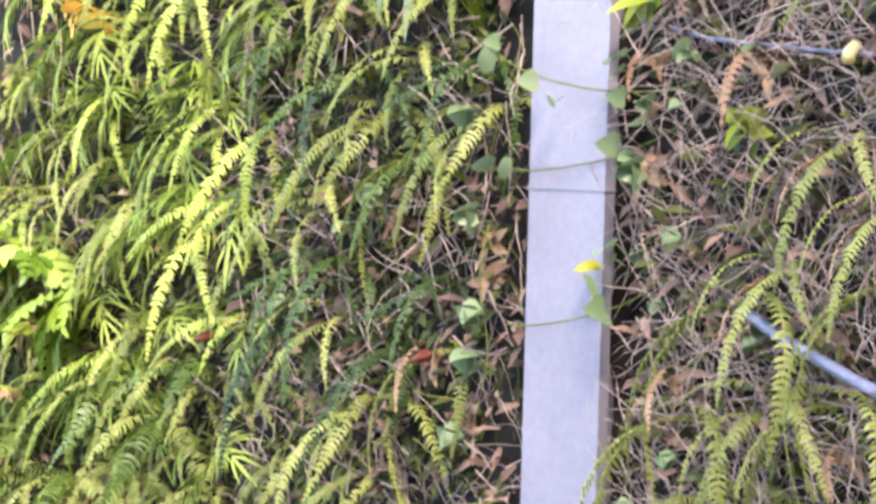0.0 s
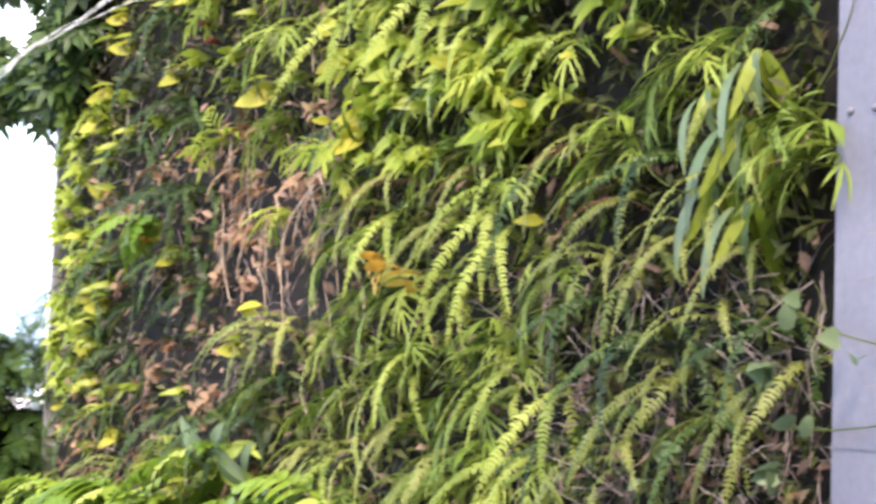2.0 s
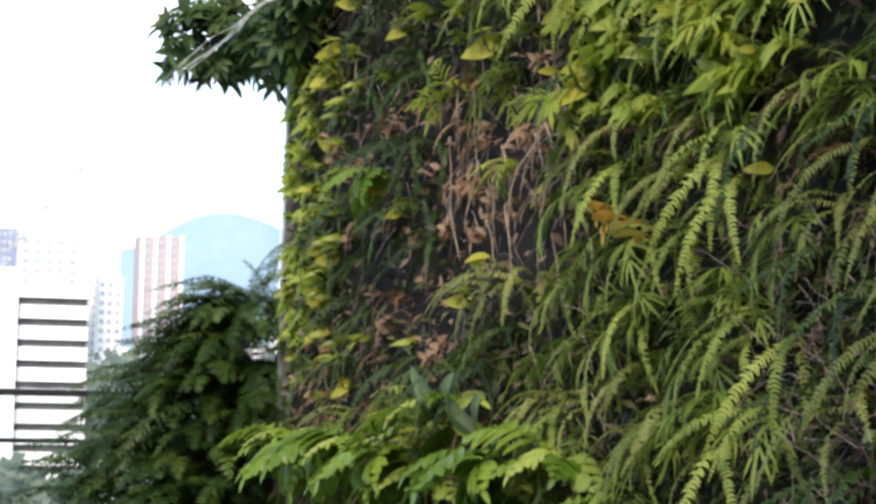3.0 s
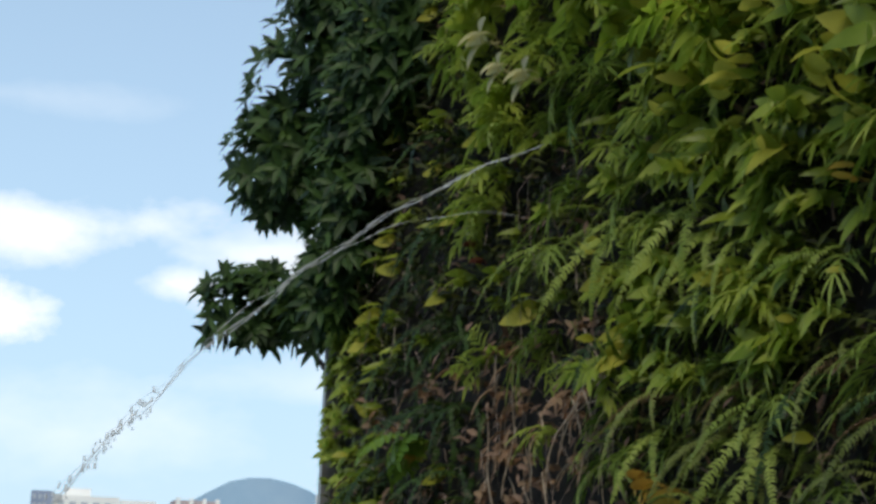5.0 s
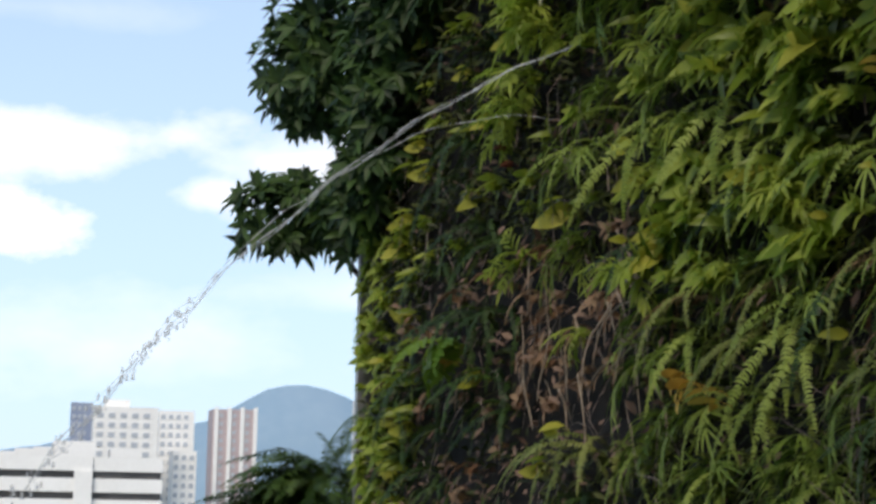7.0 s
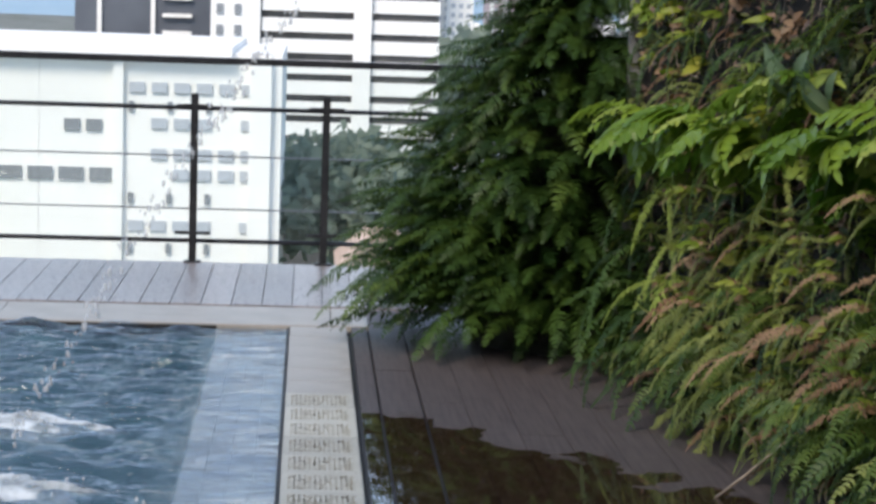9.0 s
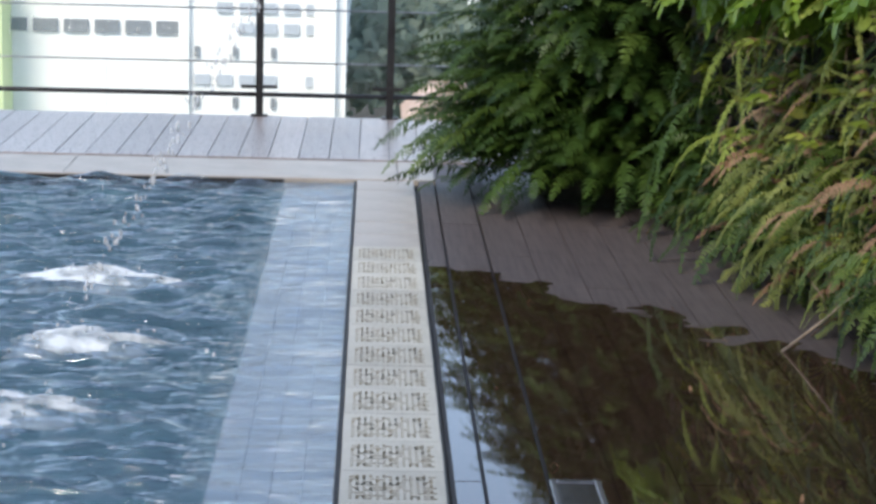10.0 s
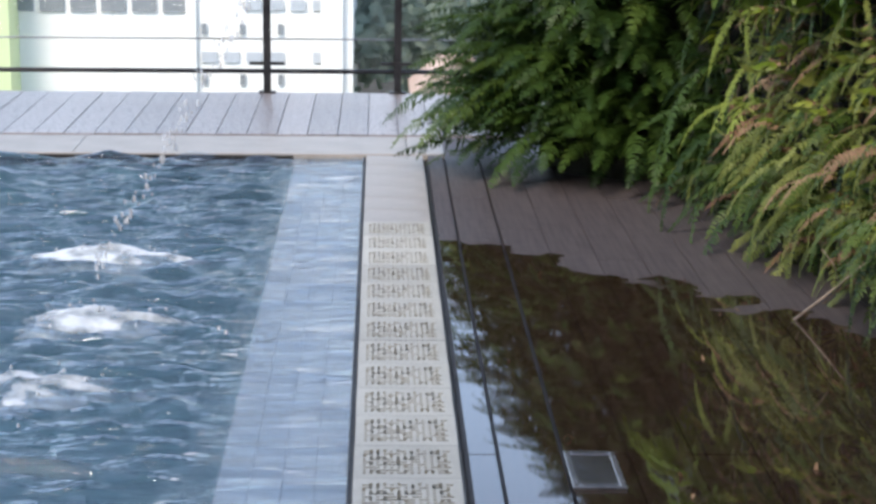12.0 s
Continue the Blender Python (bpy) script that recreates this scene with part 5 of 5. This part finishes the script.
for s, z, sc in ((3.75, 1.0, .8), (4.05, 0.95, .85), (4.3, 1.1, .75)):
    grow("spilling_fern", s, z, 0.12, rng.uniform(-15, 15), sc)
for k in range(14):
    grow("spilling_fern", rng.uniform(0.6, 4.0), rng.uniform(0.2, 0.8), rng.uniform(0.10, 0.22), rng.uniform(-25, 25), rng.uniform(0.7, 1.0))

# ---- the city beyond ----
g = Geo()
n = 40
g.add([(-3500 + 7000 * i / n, -600 + 4900 * j / n, -62 + 1.5 * noise.noise((i * .7, j * .7, 0))) for j in range(n + 1) for i in range(n + 1)],
      [(j * (n + 1) + i, j * (n + 1) + i + 1, (j + 1) * (n + 1) + i + 1, (j + 1) * (n + 1) + i) for j in range(n) for i in range(n)])
thing("ground", "hazy city ground far below the terrace", "ground", kind="structure", data=g.mesh("ground", LAND))
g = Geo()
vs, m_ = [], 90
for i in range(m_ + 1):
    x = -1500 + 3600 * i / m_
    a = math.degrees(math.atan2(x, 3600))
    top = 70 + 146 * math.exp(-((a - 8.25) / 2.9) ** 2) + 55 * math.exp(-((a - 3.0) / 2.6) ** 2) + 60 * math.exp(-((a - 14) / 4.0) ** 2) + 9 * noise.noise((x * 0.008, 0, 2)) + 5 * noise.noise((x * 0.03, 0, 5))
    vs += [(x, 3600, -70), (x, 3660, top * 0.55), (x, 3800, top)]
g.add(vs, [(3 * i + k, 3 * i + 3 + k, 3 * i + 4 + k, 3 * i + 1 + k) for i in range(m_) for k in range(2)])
thing("backdrop", "hill ridge behind the city, haze put into its blue", "hill", kind="structure", data=g.mesh("hill", HILL, True))


def building(name, label, x0, x1, y, depth, top, mat):
    b = thing(name, label, "building")
    part("wall", boxes_mesh("wall", mat, (x0, y, -64, x1, y + depth, top)), b)
    return b


def window_rows(b, x0, x1, y, zs, wide, high, gap, mat=WINDOW, skip=None):
    r = random.Random(int(abs(x0) * 7 + y))
    me = boxes_mesh("window", mat, (0, -0.25, 0, wide, 0.3, high))
    for z in zs:
        x = x0
        while x + wide < x1:
            if not skip or r.random() > skip:
                part("window", me, b, pose(x, y, z))
            x += wide + gap


# parking block: one dark solid box stands in for its shaded open decks
park = thing("parking_block", "white parking block, dark box painted as shaded open decks", "building")
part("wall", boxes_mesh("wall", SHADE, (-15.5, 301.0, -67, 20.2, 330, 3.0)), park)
floor_me = boxes_mesh("parapet", WHITE, (0, -1.2, 0, 17.2, 1.2, 2.15))
for k in range(13):
    z = 1.9 - 3.25 * k
    part("parapet", floor_me, park, pose(-7.6, 301, z))
    part("parapet", boxes_mesh("parapet", WHITE, (0, -0.6, 0, 10.7, 1.2, 2.15)), park, pose(9.7, 301, z))
part("stair_tower", boxes_mesh("stair_tower", WHITE, (-15.5, 299, -67, -7.8, 312, 4.2)), park)
part("pier", boxes_mesh("pier", WHITE, (6.8, 299.4, -67, 9.6, 302, 1.9)), park)
window_rows(park, -14.6, -9.0, 298.9, [1.2 - 3.25 * k for k in range(7)], 1.0, 1.5, 1.8)
g = Geo()
for x0, x1, z1 in ((-14, -6, 7.2), (0.5, 3.4, 5.6), (3.6, 10.2, 6.6), (12.5, 17.0, 5.6), (-5, -2, 4.8)):
    g.box(x0, 306, 2.0, x1, 318, z1)
part("roof_housing", g.mesh("roof_housing", WHITE), park)
park.matrix_basis = pose(0, 0, 3.0)

# nearer low white block, seen through the railing
low = building("office_block", "low white office block with strip windows", -30.0, -2.1, 150.0, 30, -3.4, WHITE)
part("roof_slab", boxes_mesh("roof_slab", WHITE, (-31.0, 148.8, -3.9, -6.0, 182, -2.9)), low)
part("corner_pier", boxes_mesh("corner_pier", WHITE, (-4.6, 149.2, -64, -2.9, 152, -3.4)), low)
part("corner_pier", boxes_mesh("corner_pier", WHITE, (-15.2, 149.4, -64, -14.4, 152, -3.4)), low)
window_rows(low, -29.0, -14.6, 150, (-13.6,), 1.9, 1.0, 0.5)
window_rows(low, -19.0, -14.8, 150, (-9.7,), 1.2, 0.9, 0.5)
window_rows(low, -14.0, -3.2, 150, (-6.6, -9.4, -11.8, -13.4, -17.5), 1.2, 0.8, 0.55, PALEWIN, skip=0.35)
window_rows(low, -14.0, -5, 150, (-8.1, -15.3, -19.3), 0.4, 0.8, 2.6, skip=0.3)
lime = building("lime_house", "lime green rendered house", -40.0, -28.3, 146.0, 20, -9.0, GREENB)
window_rows(lime, -33, -28.6, 146, (-12.5, -16.0), 1.6, 1.1, 1.2)
roofed = thing("tiled_house", "small cream house with an orange tiled roof", "house")
part("wall", boxes_mesh("wall", WHITE, (3.0, 141, -64, 8.6, 150, -18.8)), roofed)
g = Geo()
g.add([(2.3, 140.4, -18.9), (9.2, 140.4, -18.9), (9.2, 151, -18.9), (2.3, 151, -18.9), (4.6, 145.5, -16.2), (7.0, 145.5, -16.2)], [(0, 1, 5, 4), (1, 2, 5), (2, 3, 4, 5), (3, 0, 4), (3, 2, 1, 0)])
part("roof", g.mesh("roof", TERRA), roofed)

# towers
white_t = building("white_tower", "white residential tower with balcony strips", 19.5, 40.0, 620.0, 20, 29.0, WHITE)
window_rows(white_t, 20.5, 39.5, 620, [25.5 - 3.1 * k for k in range(18)], 2.0, 1.5, 1.7, PALEWIN)
part("roof_housing", boxes_mesh("roof_housing", WHITE, (23, 624, 28.5, 31, 634, 31.5)), white_t)
grey_s = building("pale_tower", "pale grey slim residential tower", 46.5, 54.5, 640.0, 16, 15.8, WHITE)
window_rows(grey_s, 47, 54.2, 640, [12.8 - 3.1 * k for k in range(18)], 1.4, 1.5, 1.2, PALEWIN)
pale2 = building("white_tower", "small white tower behind the parking block", 43.0, 55.0, 660.0, 16, 30.0, WHITE)
window_rows(pale2, 43.6, 54.6, 660, [27 - 3.1 * k for k in range(14)], 1.4, 1.5, 1.2, PALEWIN)
pink = building("pink_tower", "pink and white striped residential tower", 65.5, 82.0, 705.0, 20, 33.0, PINK)
strip = boxes_mesh("white_strip", WHITE, (0, -0.8, -64, 1.5, 0.2, 33.8))
for k in range(4):
    part("white_strip", strip, pink, pose(66.0 + k * 4.8, 705, 0))
window_rows(pink, 67.9, 81, 705, [30 - 3.1 * k for k in range(16)], 1.4, 1.4, 3.4, PALEWIN)
blue_b = building("blue_tower", "blue grey tower half hidden by the next", 14.5, 22.5, 730.0, 16, 35.0, surface("blue_render", (0.22, 0.26, 0.36), (0.3, 0.34, 0.44), 0.6, scale=0.1, bump=0.0))
window_rows(blue_b, 15, 22, 730, [32 - 3.1 * k for k in range(14)], 1.1, 1.5, 0.9, PALEWIN)
dark_t = building("dark_tower", "tall dark glass apartment tower with pale ribs", -42.0, -13.5, 345.0, 22, 29.5, GREYT)
rib = boxes_mesh("rib", WHITE, (0, -0.7, -64, 0.8, 0.2, 30.0))
for x in (-38.0, -28.5, -14.4):
    part("rib", rib, dark_t, pose(x, 345, 0))
slabm = boxes_mesh("balcony", WHITE, (0, -1.0, 0, 5.2, 0.2, 0.7))
for k in range(24):
    part("balcony", slabm, dark_t, pose(-26.4, 345, 27.0 - 3.1 * k))
part("roof_housing", boxes_mesh("roof_housing", GREYT, (-30, 349, 29, -20, 360, 33.0)), dark_t)
rr = random.Random(21)
for k in range(9):
    x0 = -70 + k * 9.2 + rr.uniform(-2, 2)
    fb = building("far_tower", "distant pale apartment tower", x0, x0 + rr.uniform(6, 9), 900 + rr.uniform(-40, 60), 14, rr.uniform(12, 21), WHITE)
for k in range(7):
    x0 = 66 + k * 11 + rr.uniform(-2, 2)
    building("far_house", "distant low pale building among trees", x0, x0 + rr.uniform(6, 12), 720 + rr.uniform(10, 90), 12, rr.uniform(-14, 4), WHITE)

spire = building("far_tower", "slim distant tower with a spire", 252.0, 262.0, 1500.0, 10, 78.0, WHITE)
g = Geo()
g.tube([(257, 1505, 77), (257, 1505, 90), (257, 1505, 118)], 3.2, 0.6, 8)
part("spire", g.mesh("spire", WHITE), spire)

# woods below: many small clumps
g = Geo()
rr = random.Random(9)
for k in range(1500):
    if k < 900:
        x, y = rr.uniform(-2, 13), rr.uniform(156, 200)
        z = -21.0 + 7.0 * rr.random() - 0.10 * abs(x - 4) + (y - 156) * 0.02
    else:
        x, y = rr.uniform(22, 110), rr.uniform(330, 600)
        z = -26 + rr.uniform(0, 16)
    r = rr.uniform(0.5, 1.25) * (1.0 if k < 900 else 3.0)
    for q in range(5):
        o = Vector((rr.gauss(0, 1), rr.gauss(0, 1), rr.gauss(0, 0.8))) * r
        a = Vector((rr.gauss(0, 1), rr.gauss(0, 1), rr.gauss(0, 1))).normalized()
        b2 = a.cross(Vector((rr.gauss(0, 1), rr.gauss(0, 1), rr.gauss(0, 1)))).normalized()
        c = Vector((x, y, z)) + o
        s = r * 0.8
        g.add([c - a * s, c + b2 * s * .7, c + a * s, c - b2 * s * .7 + Vector((0, 0, .3 * s))], [(0, 1, 2, 3)])
thing("far_woods", "trees below the terrace, haze put into their green", "trees", kind="stuff", data=g.mesh("far_woods", HAZE_WOODS))
